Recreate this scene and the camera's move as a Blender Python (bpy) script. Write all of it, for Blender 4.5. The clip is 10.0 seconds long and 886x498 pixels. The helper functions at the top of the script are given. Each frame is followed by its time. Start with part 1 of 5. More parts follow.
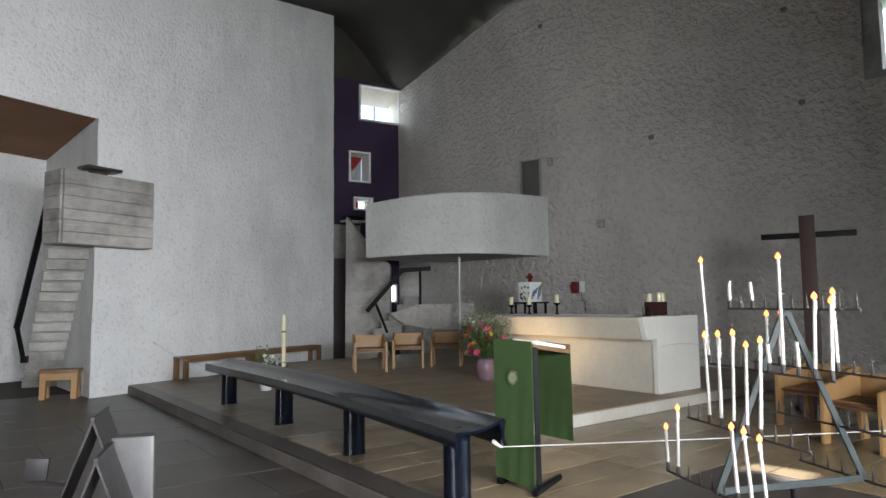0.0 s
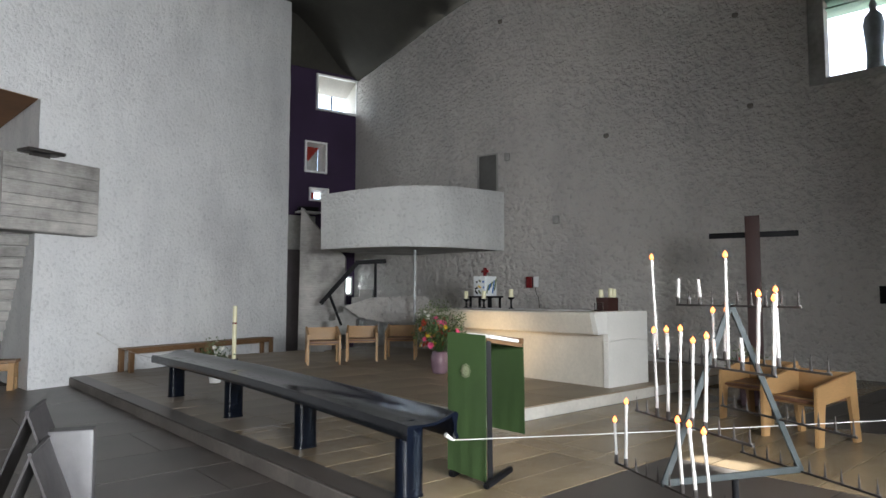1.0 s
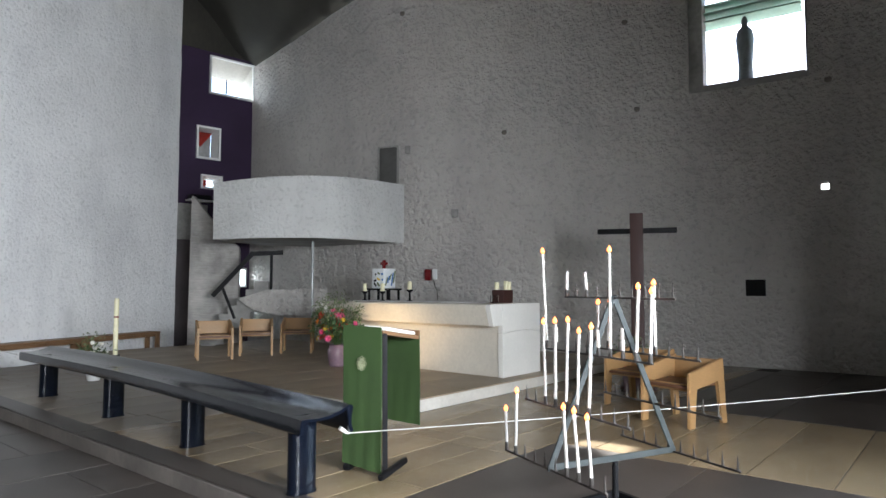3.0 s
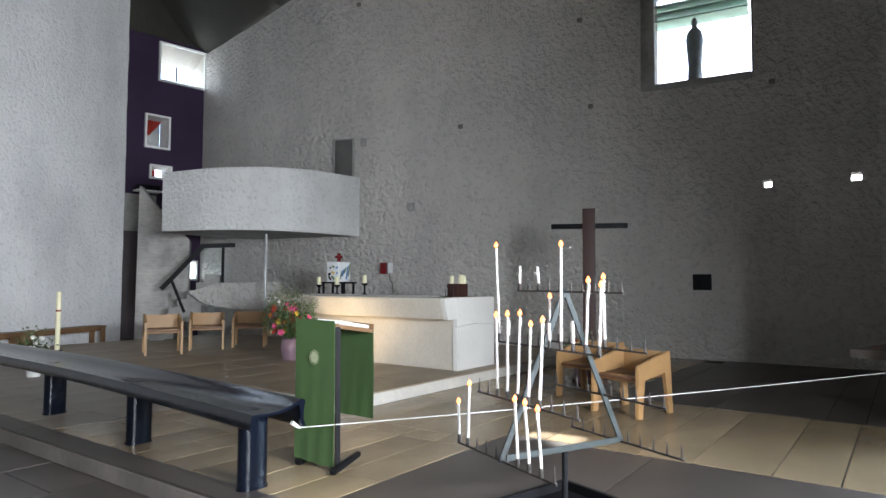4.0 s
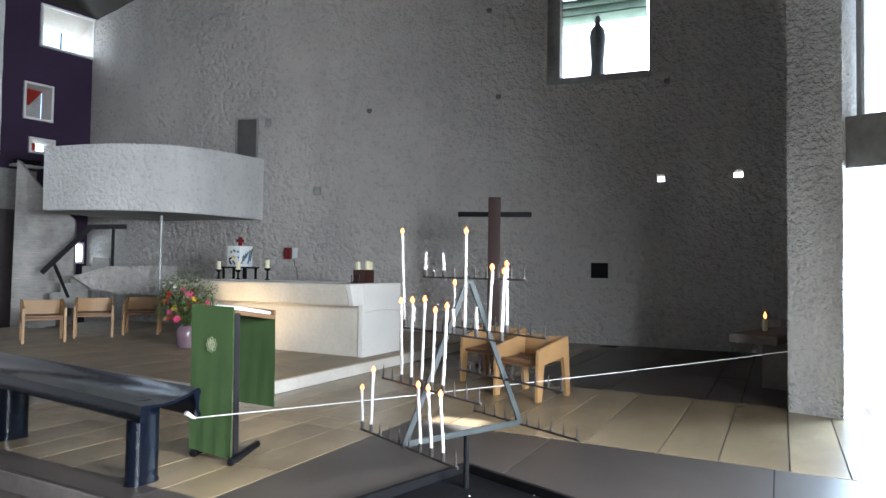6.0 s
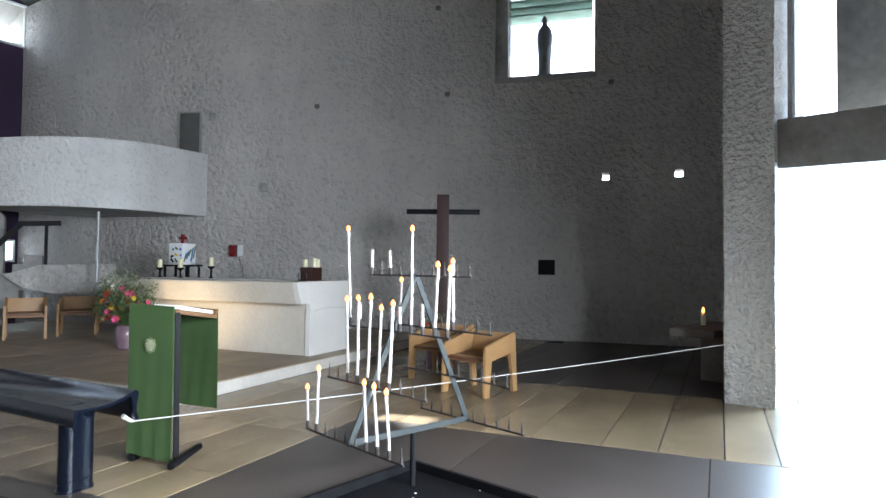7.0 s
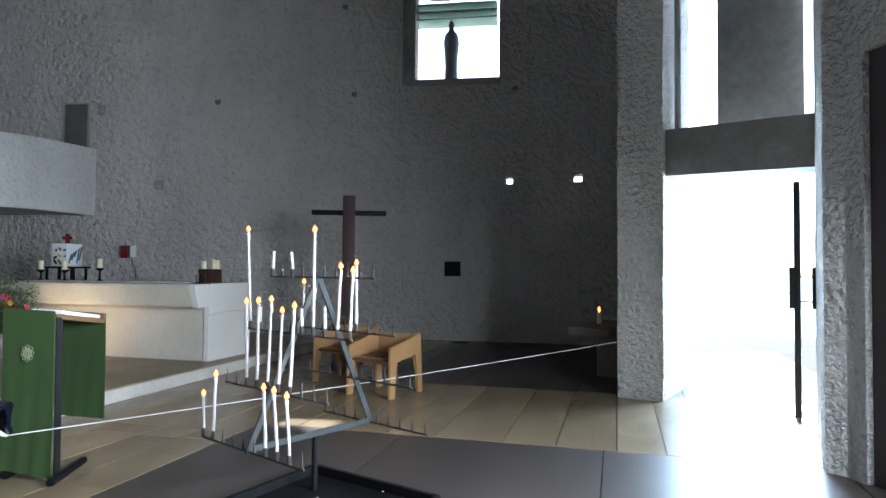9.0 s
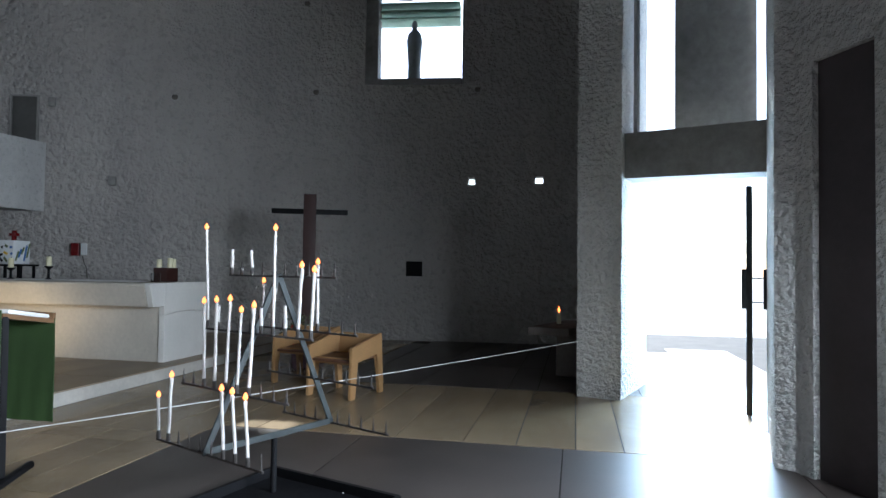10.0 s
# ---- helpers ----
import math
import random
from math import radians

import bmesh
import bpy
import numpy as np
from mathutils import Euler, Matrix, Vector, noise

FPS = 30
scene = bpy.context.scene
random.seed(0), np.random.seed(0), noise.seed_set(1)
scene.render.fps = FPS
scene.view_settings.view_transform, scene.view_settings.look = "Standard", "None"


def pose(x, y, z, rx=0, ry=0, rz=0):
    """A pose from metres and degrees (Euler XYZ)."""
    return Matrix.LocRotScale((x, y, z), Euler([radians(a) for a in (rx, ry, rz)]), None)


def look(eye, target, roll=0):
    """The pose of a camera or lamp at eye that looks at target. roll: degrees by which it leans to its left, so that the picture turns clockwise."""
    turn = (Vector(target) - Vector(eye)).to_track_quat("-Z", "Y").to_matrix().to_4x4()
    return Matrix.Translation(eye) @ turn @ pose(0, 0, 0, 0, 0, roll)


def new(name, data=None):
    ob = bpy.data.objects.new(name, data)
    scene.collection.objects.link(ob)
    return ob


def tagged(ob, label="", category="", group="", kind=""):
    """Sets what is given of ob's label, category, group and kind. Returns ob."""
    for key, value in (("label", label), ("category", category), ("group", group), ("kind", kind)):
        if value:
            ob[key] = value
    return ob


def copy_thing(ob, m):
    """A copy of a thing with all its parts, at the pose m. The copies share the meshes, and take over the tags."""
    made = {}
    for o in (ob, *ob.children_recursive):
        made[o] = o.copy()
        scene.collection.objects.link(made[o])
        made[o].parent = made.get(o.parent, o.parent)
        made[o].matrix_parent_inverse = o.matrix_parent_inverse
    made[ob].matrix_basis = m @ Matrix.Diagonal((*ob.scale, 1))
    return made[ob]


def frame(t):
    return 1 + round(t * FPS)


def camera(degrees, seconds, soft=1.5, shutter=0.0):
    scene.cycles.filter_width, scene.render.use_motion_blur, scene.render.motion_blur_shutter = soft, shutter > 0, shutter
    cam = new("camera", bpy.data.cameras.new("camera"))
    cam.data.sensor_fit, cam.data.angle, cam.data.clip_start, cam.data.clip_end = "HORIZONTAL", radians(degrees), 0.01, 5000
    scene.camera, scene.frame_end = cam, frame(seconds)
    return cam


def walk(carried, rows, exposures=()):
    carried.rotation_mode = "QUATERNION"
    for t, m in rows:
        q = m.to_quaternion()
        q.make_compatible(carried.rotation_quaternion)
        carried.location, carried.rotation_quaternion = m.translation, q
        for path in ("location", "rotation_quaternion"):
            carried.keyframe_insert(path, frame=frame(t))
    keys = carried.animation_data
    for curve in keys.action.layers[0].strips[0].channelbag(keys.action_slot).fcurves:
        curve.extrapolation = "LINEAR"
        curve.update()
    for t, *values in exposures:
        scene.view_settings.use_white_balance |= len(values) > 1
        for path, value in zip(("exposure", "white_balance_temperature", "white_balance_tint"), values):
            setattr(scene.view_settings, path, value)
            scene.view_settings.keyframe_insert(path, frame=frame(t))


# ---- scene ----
cam = camera(69.1, 10.0)
PATH = [
    (0.0, (0.069, -0.043, 1.428), (-0.02, 1.948, 1.595), -0.71),
    (0.5, (0.071, -0.033, 1.423), (0.049, 1.961, 1.576), -0.35),
    (1.0, (0.072, -0.02, 1.425), (0.119, 1.974, 1.571), 0.03),
    (1.5, (0.072, -0.015, 1.424), (0.184, 1.976, 1.567), 0.16),
    (2.0, (0.076, -0.022, 1.425), (0.269, 1.964, 1.556), 0.26),
    (2.5, (0.087, -0.021, 1.425), (0.366, 1.955, 1.555), 0.17),
    (4.0, (0.113, -0.03, 1.423), (0.599, 1.907, 1.527), 0.25),
    (4.5, (0.115, -0.027, 1.423), (0.67, 1.892, 1.525), 0.44),
    (5.0, (0.117, -0.021, 1.423), (0.731, 1.88, 1.513), 0.68),
    (6.5, (0.142, -0.01, 1.419), (0.975, 1.807, 1.475), 0.72),
    (7.0, (0.154, -0.021, 1.422), (1.053, 1.764, 1.48), 0.61),
    (7.5, (0.157, -0.025, 1.422), (1.117, 1.728, 1.484), 0.63),
    (8.0, (0.165, -0.035, 1.422), (1.196, 1.677, 1.485), 0.58),
    (8.5, (0.167, -0.045, 1.42), (1.252, 1.634, 1.486), 0.58),
    (9.0, (0.171, -0.05, 1.42), (1.314, 1.589, 1.486), 0.52),
    (9.5, (0.171, -0.048, 1.417), (1.369, 1.552, 1.484), 0.39),
    (10.0, (0.166, -0.042, 1.417), (1.406, 1.526, 1.485), 0.82),
]
walk(cam, [(t, look(eye, target, roll)) for t, eye, target, roll in PATH],
     exposures=[(0.0, 2.08, 6350, 9), (2.5, 2.36, 6150, 9), (4.5, 2.56, 6000, 9), (6.5, 2.6, 5850, 8), (7.5, 2.5, 5750, 8), (9.0, 1.98, 5600, 7), (10.0, 1.52, 5550, 7)])

# ---- light ----
world = bpy.data.worlds.new("sky")
scene.world = world
world.use_nodes = True
wn = world.node_tree.nodes
sky = wn.new("ShaderNodeTexSky")
sky.sky_type = "NISHITA"
sky.sun_disc = False
sky.sun_elevation, sky.sun_rotation = radians(38), radians(46)
world.node_tree.links.new(sky.outputs[0], wn["Background"].inputs[0])
wn["Background"].inputs[1].default_value = 0.15

sun = new("sun", bpy.data.lights.new("sun", "SUN"))
sun.data.energy, sun.data.angle, sun.data.color = 5.0, radians(0.5), (1.0, 0.95, 0.87)
sun.matrix_world = look((7.8, 10.5, 5.72), (2.12, 5.42, 0.0))


# ---- materials ----
def nodes_of(name, rough=0.8, metal=0.0):
    m = bpy.data.materials.new(name)
    m.use_nodes = True
    n, l = m.node_tree.nodes, m.node_tree.links
    b = n["Principled BSDF"]
    b.inputs["Roughness"].default_value, b.inputs["Metallic"].default_value = rough, metal
    co = n.new("ShaderNodeTexCoord")
    return m, n, l, b, co.outputs["Object"]


def ramp(n, l, fac, stops):
    r = n.new("ShaderNodeValToRGB")
    r.color_ramp.elements[0].position, r.color_ramp.elements[0].color = stops[0][0], (*stops[0][1], 1)
    r.color_ramp.elements[1].position, r.color_ramp.elements[1].color = stops[-1][0], (*stops[-1][1], 1)
    for p, c in stops[1:-1]:
        e = r.color_ramp.elements.new(p)
        e.color = (*c, 1)
    l.new(fac, r.inputs[0])
    return r.outputs[0]


def noise_tex(n, l, co, scale, detail=4.0, rough=0.55, stretch=None):
    t = n.new("ShaderNodeTexNoise")
    t.inputs["Scale"].default_value, t.inputs["Detail"].default_value, t.inputs["Roughness"].default_value = scale, detail, rough
    if stretch:
        mp = n.new("ShaderNodeMapping")
        mp.inputs["Scale"].default_value = stretch
        l.new(co, mp.inputs[0])
        co = mp.outputs[0]
    l.new(co, t.inputs["Vector"])
    return t.outputs["Fac"]


def mixed(n, l, a, b, fac, how="MULTIPLY"):
    x = n.new("ShaderNodeMix")
    x.data_type, x.blend_type = "RGBA", how
    x.inputs[0].default_value = fac
    l.new(a, x.inputs[6])
    l.new(b, x.inputs[7])
    return x.outputs[2]


def bumped(n, l, b, height, strength, distance, after=None):
    u = n.new("ShaderNodeBump")
    u.inputs["Strength"].default_value, u.inputs["Distance"].default_value = strength, distance
    l.new(height, u.inputs["Height"])
    if after:
        l.new(after, u.inputs["Normal"])
    l.new(u.outputs[0], b.inputs["Normal"])
    return u.outputs[0]


def scaled(c, k):
    return tuple(min(1.0, v * k) for v in c)


def surface(name, colour, rough=0.7, metal=0.0, grain=20.0, blot=1.5, vary=0.25, bump=0.2, depth=0.005, stretch=None, per_piece=0.0, gloss_vary=0.1, grainy=0.8):
    """A surface with grain and larger blotches, a little relief and uneven gloss."""
    m, n, l, b, co = nodes_of(name, rough, metal)
    big = ramp(n, l, noise_tex(n, l, co, blot, 5), [(0.3, scaled(colour, 1 - vary)), (0.7, scaled(colour, 1 + vary * 0.6))])
    fine_f = noise_tex(n, l, co, grain, 5, 0.6, stretch)
    fine = ramp(n, l, fine_f, [(0.25, (1 - vary * grainy,) * 3), (0.7, (1.0,) * 3)])
    out = mixed(n, l, big, fine, 1.0)
    if per_piece:
        oi = n.new("ShaderNodeObjectInfo")
        tone = ramp(n, l, oi.outputs["Random"], [(0.0, (1 - per_piece,) * 3), (1.0, (1.0,) * 3)])
        out = mixed(n, l, out, tone, 1.0)
    l.new(out, b.inputs["Base Color"])
    rr = n.new("ShaderNodeMapRange")
    rr.inputs[3].default_value, rr.inputs[4].default_value = max(0.02, rough - gloss_vary), min(1, rough + gloss_vary)
    l.new(fine_f, rr.inputs[0])
    l.new(rr.outputs[0], b.inputs["Roughness"])
    if bump:
        bumped(n, l, b, fine_f, bump, depth)
    return m


def plaster(name, colour, coarse=9.0, strength=1.0, depth=0.04):
    """Lime-washed sprayed plaster: lumps, hollows with shade put into their colour, fine grain, and faint grey runs."""
    m, n, l, b, co = nodes_of(name, 0.92)
    lumps = noise_tex(n, l, co, coarse, 3.0, 0.55)
    lumps_hard = ramp(n, l, lumps, [(0.36, (0,) * 3), (0.5, (0.55,) * 3), (0.68, (1,) * 3)])
    v = n.new("ShaderNodeTexVoronoi")
    v.feature, v.inputs["Scale"].default_value = "SMOOTH_F1", coarse * 1.7
    l.new(co, v.inputs["Vector"])
    grain = noise_tex(n, l, co, 60.0, 3.0)
    add = n.new("ShaderNodeMath")
    add.operation = "MULTIPLY_ADD"
    add.inputs[1].default_value = -0.35
    l.new(v.outputs["Distance"], add.inputs[0])
    l.new(lumps_hard, add.inputs[2])
    fine = bumped(n, l, b, grain, 0.35, 0.006)
    bumped(n, l, b, add.outputs[0], strength, depth, fine)
    blot = ramp(n, l, noise_tex(n, l, co, 0.5, 7.0, 0.65), [(0.28, scaled(colour, 0.84)), (0.48, scaled(colour, 0.96)), (0.66, scaled(colour, 1.04))])
    runs = ramp(n, l, noise_tex(n, l, co, 1.0, 5.0, 0.6, (1.2, 1.2, 0.3)), [(0.30, (0.88, 0.88, 0.89)), (0.55, (1, 1, 1))])
    # shade painted into the low spots of the lumps
    pit_shade = ramp(n, l, lumps, [(0.28, (0.80,) * 3), (0.45, (1,) * 3)])
    l.new(mixed(n, l, mixed(n, l, blot, runs, 1.0), pit_shade, 1.0), b.inputs["Base Color"])
    return m


def glowing(name, colour, strength):
    m = bpy.data.materials.new(name)
    m.use_nodes = True
    b = m.node_tree.nodes["Principled BSDF"]
    b.inputs["Base Color"].default_value = (*colour, 1)
    b.inputs["Emission Color"].default_value = (*colour, 1)
    b.inputs["Emission Strength"].default_value = strength
    return m


def clear(name, colour, rough=0.02):
    m = bpy.data.materials.new(name)
    m.use_nodes = True
    b = m.node_tree.nodes["Principled BSDF"]
    b.inputs["Base Color"].default_value = (*colour, 1)
    b.inputs["Transmission Weight"].default_value = 1.0
    b.inputs["Roughness"].default_value = rough
    b.inputs["IOR"].default_value = 1.1
    return m


def boards(name, colour, period):
    """Board-marked raw concrete: grain along the boards, tone changing from board to board."""
    m, n, l, b, co = nodes_of(name, 0.85)
    grain = noise_tex(n, l, co, 8.0, 6.0, 0.65, (0.5, 0.5, 9.0))
    blot = noise_tex(n, l, co, 1.3, 6.0, 0.65)
    c = mixed(n, l, ramp(n, l, blot, [(0.34, scaled(colour, 0.5)), (0.5, scaled(colour, 0.85)), (0.66, scaled(colour, 1.15))]), ramp(n, l, grain, [(0.3, (0.72,) * 3), (0.65, (1,) * 3)]), 1.0)
    oi = n.new("ShaderNodeObjectInfo")
    c = mixed(n, l, c, ramp(n, l, oi.outputs["Random"], [(0.0, (0.72,) * 3), (1.0, (1.0,) * 3)]), 1.0)
    l.new(c, b.inputs["Base Color"])
    bumped(n, l, b, grain, 0.4, 0.008)
    return m


def wood(name, colour, rough=0.5):
    return surface(name, colour, rough, 0, 14.0, 1.2, 0.25, 0.15, 0.003, (1.2, 1.2, 7.0), 0.12)


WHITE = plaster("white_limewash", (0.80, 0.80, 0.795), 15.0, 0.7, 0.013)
# warm grey, lowered further so the altar wall looks less lit than the tower
GREY = plaster("dimmed_grey_limewash", (0.53, 0.505, 0.47), 10.0, 1.0, 0.045)
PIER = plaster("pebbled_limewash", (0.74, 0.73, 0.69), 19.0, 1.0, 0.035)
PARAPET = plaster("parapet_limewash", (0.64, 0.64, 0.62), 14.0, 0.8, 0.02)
PURPLE = surface("purple_paint", (0.034, 0.016, 0.050), 0.8, 0, 30, 1.0, 0.2, 0.2, 0.004)
CONCRETE = surface("raw_concrete", (0.36, 0.35, 0.33), 0.85, 0, 12, 1.2, 0.35, 0.35, 0.006)
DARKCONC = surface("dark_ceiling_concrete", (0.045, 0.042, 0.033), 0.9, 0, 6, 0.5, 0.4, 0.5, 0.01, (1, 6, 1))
BOARD = boards("board_marked_concrete", (0.56, 0.535, 0.50), 0.2)
ORANGE = surface("ochre_painted_soffit", (0.22, 0.10, 0.035), 0.8, 0, 10, 0.7, 0.25, 0.1, 0.003)
NAVE = surface("dark_paving", (0.070, 0.057, 0.049), 0.38, 0, 40, 0.8, 0.36, 0.02, 0.001, None, 0.2, 0.04, 0.2)
STONE = surface("yellow_stone_paving", (0.30, 0.225, 0.135), 0.27, 0, 160, 0.9, 0.34, 0.0, 0.001, None, 0.3, 0.02, 0.08)
JOINT = surface("paving_joint", (0.05, 0.043, 0.037), 0.9, 0, 60, 2.0, 0.3)
PLATFORM = surface("platform_stone", (0.30, 0.235, 0.16), 0.45, 0, 40, 0.8, 0.34, 0.04, 0.002, None, 0.15, 0.08, 0.25)
GREYSTONE = surface("grey_brown_stone_paving", (0.235, 0.195, 0.15), 0.42, 0, 60, 0.8, 0.25, 0.02, 0.001, None, 0.12, 0.05, 0.2)
RISER = surface("pale_stone_riser", (0.60, 0.57, 0.51), 0.7, 0, 22, 1.2, 0.2, 0.15, 0.004)
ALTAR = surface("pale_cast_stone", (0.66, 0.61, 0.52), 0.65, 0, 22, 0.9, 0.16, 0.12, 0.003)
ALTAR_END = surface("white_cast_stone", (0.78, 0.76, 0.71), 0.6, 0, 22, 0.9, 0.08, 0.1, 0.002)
IRON = surface("black_cast_iron", (0.004, 0.0058, 0.011), 0.11, 0.0, 24, 1.5, 0.3, 0.35, 0.006, None, 0, 0.04)
IRON.node_tree.nodes["Principled BSDF"].inputs["Specular IOR Level"].default_value = 0.28
# dark brown for the passage sheet and the niche panel, shade included in the colour
DARKPANEL = surface("dark_brown_panel", (0.075, 0.060, 0.062), 0.55, 0, 18, 1.5, 0.25, 0.15, 0.003)
RECESS = surface("grey_door_paint", (0.10, 0.097, 0.09), 0.8, 0, 12, 2, 0.25)
KERB = surface("worn_kerb_concrete", (0.19, 0.165, 0.145), 0.7, 0, 14, 1.4, 0.35, 0.3, 0.006)
PEWSTONE = surface("dark_pew_concrete", (0.055, 0.052, 0.053), 0.5, 0, 14, 2.5, 0.45, 0.35, 0.006)
BLACK = surface("black_paint", (0.008, 0.008, 0.009), 0.5, 0.0, 40, 3.0, 0.3, 0.1, 0.002)
BLACK.node_tree.nodes["Principled BSDF"].inputs["Specular IOR Level"].default_value = 0.12
GREENCLOTH = surface("green_cloth", (0.027, 0.058, 0.011), 0.9, 0, 300, 2.0, 0.2, 0.3, 0.002)
EMBROIDERY = surface("pale_embroidery", (0.30, 0.32, 0.19), 0.8, 0, 200, 5, 0.3, 0.3, 0.002)
OAK = wood("pale_oak", (0.46, 0.27, 0.115))
OAKDARK = wood("brown_oak", (0.24, 0.135, 0.065))
LEATHER = wood("red_brown_seat", (0.17, 0.075, 0.04))
CROSSWOOD = wood("dark_red_wood", (0.045, 0.013, 0.009), 0.6)
STEEL = surface("grey_green_painted_steel", (0.034, 0.041, 0.041), 0.5, 0.1, 30, 3, 0.25, 0.15, 0.002)
ZINC = surface("dull_zinc", (0.040, 0.036, 0.036), 0.5, 0.4, 20, 3, 0.35, 0.2, 0.003)
GALV = surface("galvanised_tube", (0.42, 0.43, 0.43), 0.4, 0.5, 30, 3, 0.2, 0.1, 0.001)
RUST = surface("dark_bare_steel", (0.12, 0.108, 0.10), 0.38, 0.7, 40, 4, 0.4, 0.2, 0.002)
WAX = surface("white_wax", (0.56, 0.53, 0.50), 0.45, 0, 60, 8, 0.06, 0.1, 0.002)
IVORY = surface("ivory_wax", (0.80, 0.75, 0.50), 0.45, 0, 60, 8, 0.08, 0.1, 0.002)
FLAME = glowing("candle_flame", (1.0, 0.21, 0.045), 1.5)
WICK = surface("charred_wick", (0.02, 0.018, 0.015), 0.9)
ROPE = surface("white_cord", (0.60, 0.585, 0.55), 0.8, 0, 150, 10, 0.2, 0.3, 0.002)
PAPER = surface("white_paper", (0.82, 0.81, 0.78), 0.7, 0, 50, 3, 0.06, 0.1, 0.001)
CERAMIC = surface("mauve_glazed_pot", (0.24, 0.16, 0.20), 0.25, 0, 20, 4, 0.2, 0.1, 0.002)
WHITEPOT = surface("white_pot", (0.80, 0.80, 0.78), 0.4, 0, 20, 4, 0.06)
LEAF = surface("leaf_green", (0.055, 0.105, 0.028), 0.6, 0, 30, 9, 0.4)
LEAFPALE = surface("pale_leaf", (0.16, 0.20, 0.09), 0.6, 0, 30, 9, 0.4)
PETALS = {k: surface(k + "_petal", c, 0.6, 0, 40, 12, 0.2) for k, c in
          {"pink": (0.75, 0.10, 0.26), "red": (0.72, 0.05, 0.025), "yellow": (0.80, 0.52, 0.04), "white": (0.82, 0.80, 0.74), "orange": (0.8, 0.24, 0.03)}.items()}
REDLAMP = surface("red_glass", (0.16, 0.008, 0.010), 0.2, 0, 20, 5, 0.2)
WHITEPAINT = surface("white_painted_wood", (0.78, 0.78, 0.76), 0.55, 0, 30, 2, 0.08, 0.1, 0.002)
BLUE = surface("blue_enamel", (0.05, 0.16, 0.42), 0.35, 0, 30, 5, 0.2)
ENAMEL = surface("white_enamel", (0.78, 0.80, 0.80), 0.35, 0, 30, 5, 0.08)
GLASS = clear("window_glass", (0.97, 0.98, 1.0))
REDGLASS = surface("red_pane", (0.32, 0.03, 0.02), 0.2)
CLEARJAR = clear("clear_jar", (0.9, 0.92, 0.92))
OUTDOOR = surface("outdoor_ground", (0.62, 0.60, 0.54), 0.9, 0, 8, 0.4, 0.25, 0.3, 0.01)
BRONZE = surface("dark_figure", (0.20, 0.22, 0.23), 0.6, 0, 30, 4, 0.3)
GREENBOARD = surface("green_board", (0.25, 0.42, 0.32), 0.6, 0, 20, 3, 0.15, 0.1, 0.002, (1, 1, 8))
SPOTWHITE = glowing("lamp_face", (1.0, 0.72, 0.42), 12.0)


# ---- mesh helpers ----
def solid(bm, pts, faces):
    vs = [bm.verts.new(p) for p in pts]
    for f in faces:
        bm.faces.new([vs[i] for i in f])
    return vs


def box(bm, size, at=(0, 0, 0), rz=0.0, bevel=0.0, m=None, segs=2):
    """A box that stands on at (its base centre)."""
    r = bmesh.ops.create_cube(bm, size=1.0)
    vs = r["verts"]
    mm = Matrix.Translation(at) @ Matrix.Rotation(radians(rz), 4, "Z") @ Matrix.Translation((0, 0, size[2] / 2)) @ Matrix.Diagonal((*size, 1))
    if m:
        mm = m @ mm
    bmesh.ops.transform(bm, matrix=mm, verts=vs)
    if bevel:
        es = list({e for v in vs for e in v.link_edges})
        bmesh.ops.bevel(bm, geom=es, offset=bevel, segments=segs, affect="EDGES", profile=0.6)


def turned(bm, profile, at=(0, 0, 0), seg=16, m=None):
    """A turned body from (radius, height) pairs."""
    rings = []
    mm = (m or Matrix()) @ Matrix.Translation(at)
    for r, z in profile:
        rings.append([bm.verts.new(mm @ Vector((r * math.cos(2 * math.pi * k / seg), r * math.sin(2 * math.pi * k / seg), z))) for k in range(seg)])
    for a, b in zip(rings[:-1], rings[1:]):
        for k in range(seg):
            bm.faces.new((a[k], a[(k + 1) % seg], b[(k + 1) % seg], b[k]))
    bm.faces.new(list(reversed(rings[0])))
    bm.faces.new(rings[-1])


def tube(bm, pts, r, seg=8, r_end=None):
    pts = [Vector(p) for p in pts]
    rings = []
    for i, p in enumerate(pts):
        d = (pts[min(i + 1, len(pts) - 1)] - pts[max(i - 1, 0)]).normalized()
        a = d.cross(Vector((0, 0, 1)) if abs(d.z) < 0.9 else Vector((1, 0, 0))).normalized()
        b = d.cross(a)
        rr = r if r_end is None else r + (r_end - r) * i / (len(pts) - 1)
        rings.append([bm.verts.new(p + rr * (math.cos(2 * math.pi * k / seg) * a + math.sin(2 * math.pi * k / seg) * b)) for k in range(seg)])
    for a, b in zip(rings[:-1], rings[1:]):
        for k in range(seg):
            bm.faces.new((a[k], a[(k + 1) % seg], b[(k + 1) % seg], b[k]))
    bm.faces.new(rings[0])
    bm.faces.new(list(reversed(rings[-1])))


def bar(bm, a, b, w, h, up=(0, 0, 1), bevel=0.0):
    """A rectangular bar from a to b, w across and h along up."""
    a, b, up = Vector(a), Vector(b), Vector(up)
    d = (b - a).normalized()
    s = d.cross(up).normalized()
    u = s.cross(d)
    c = [a + i * s * w / 2 + j * u * h / 2 for i, j in ((-1, -1), (1, -1), (1, 1), (-1, 1))]
    c += [p + (b - a) for p in c]
    vs = solid(bm, c, [(0, 1, 2, 3), (7, 6, 5, 4), (0, 4, 5, 1), (1, 5, 6, 2), (2, 6, 7, 3), (3, 7, 4, 0)])
    if bevel:
        bmesh.ops.bevel(bm, geom=list({e for v in vs for e in v.link_edges}), offset=bevel, segments=2, affect="EDGES")


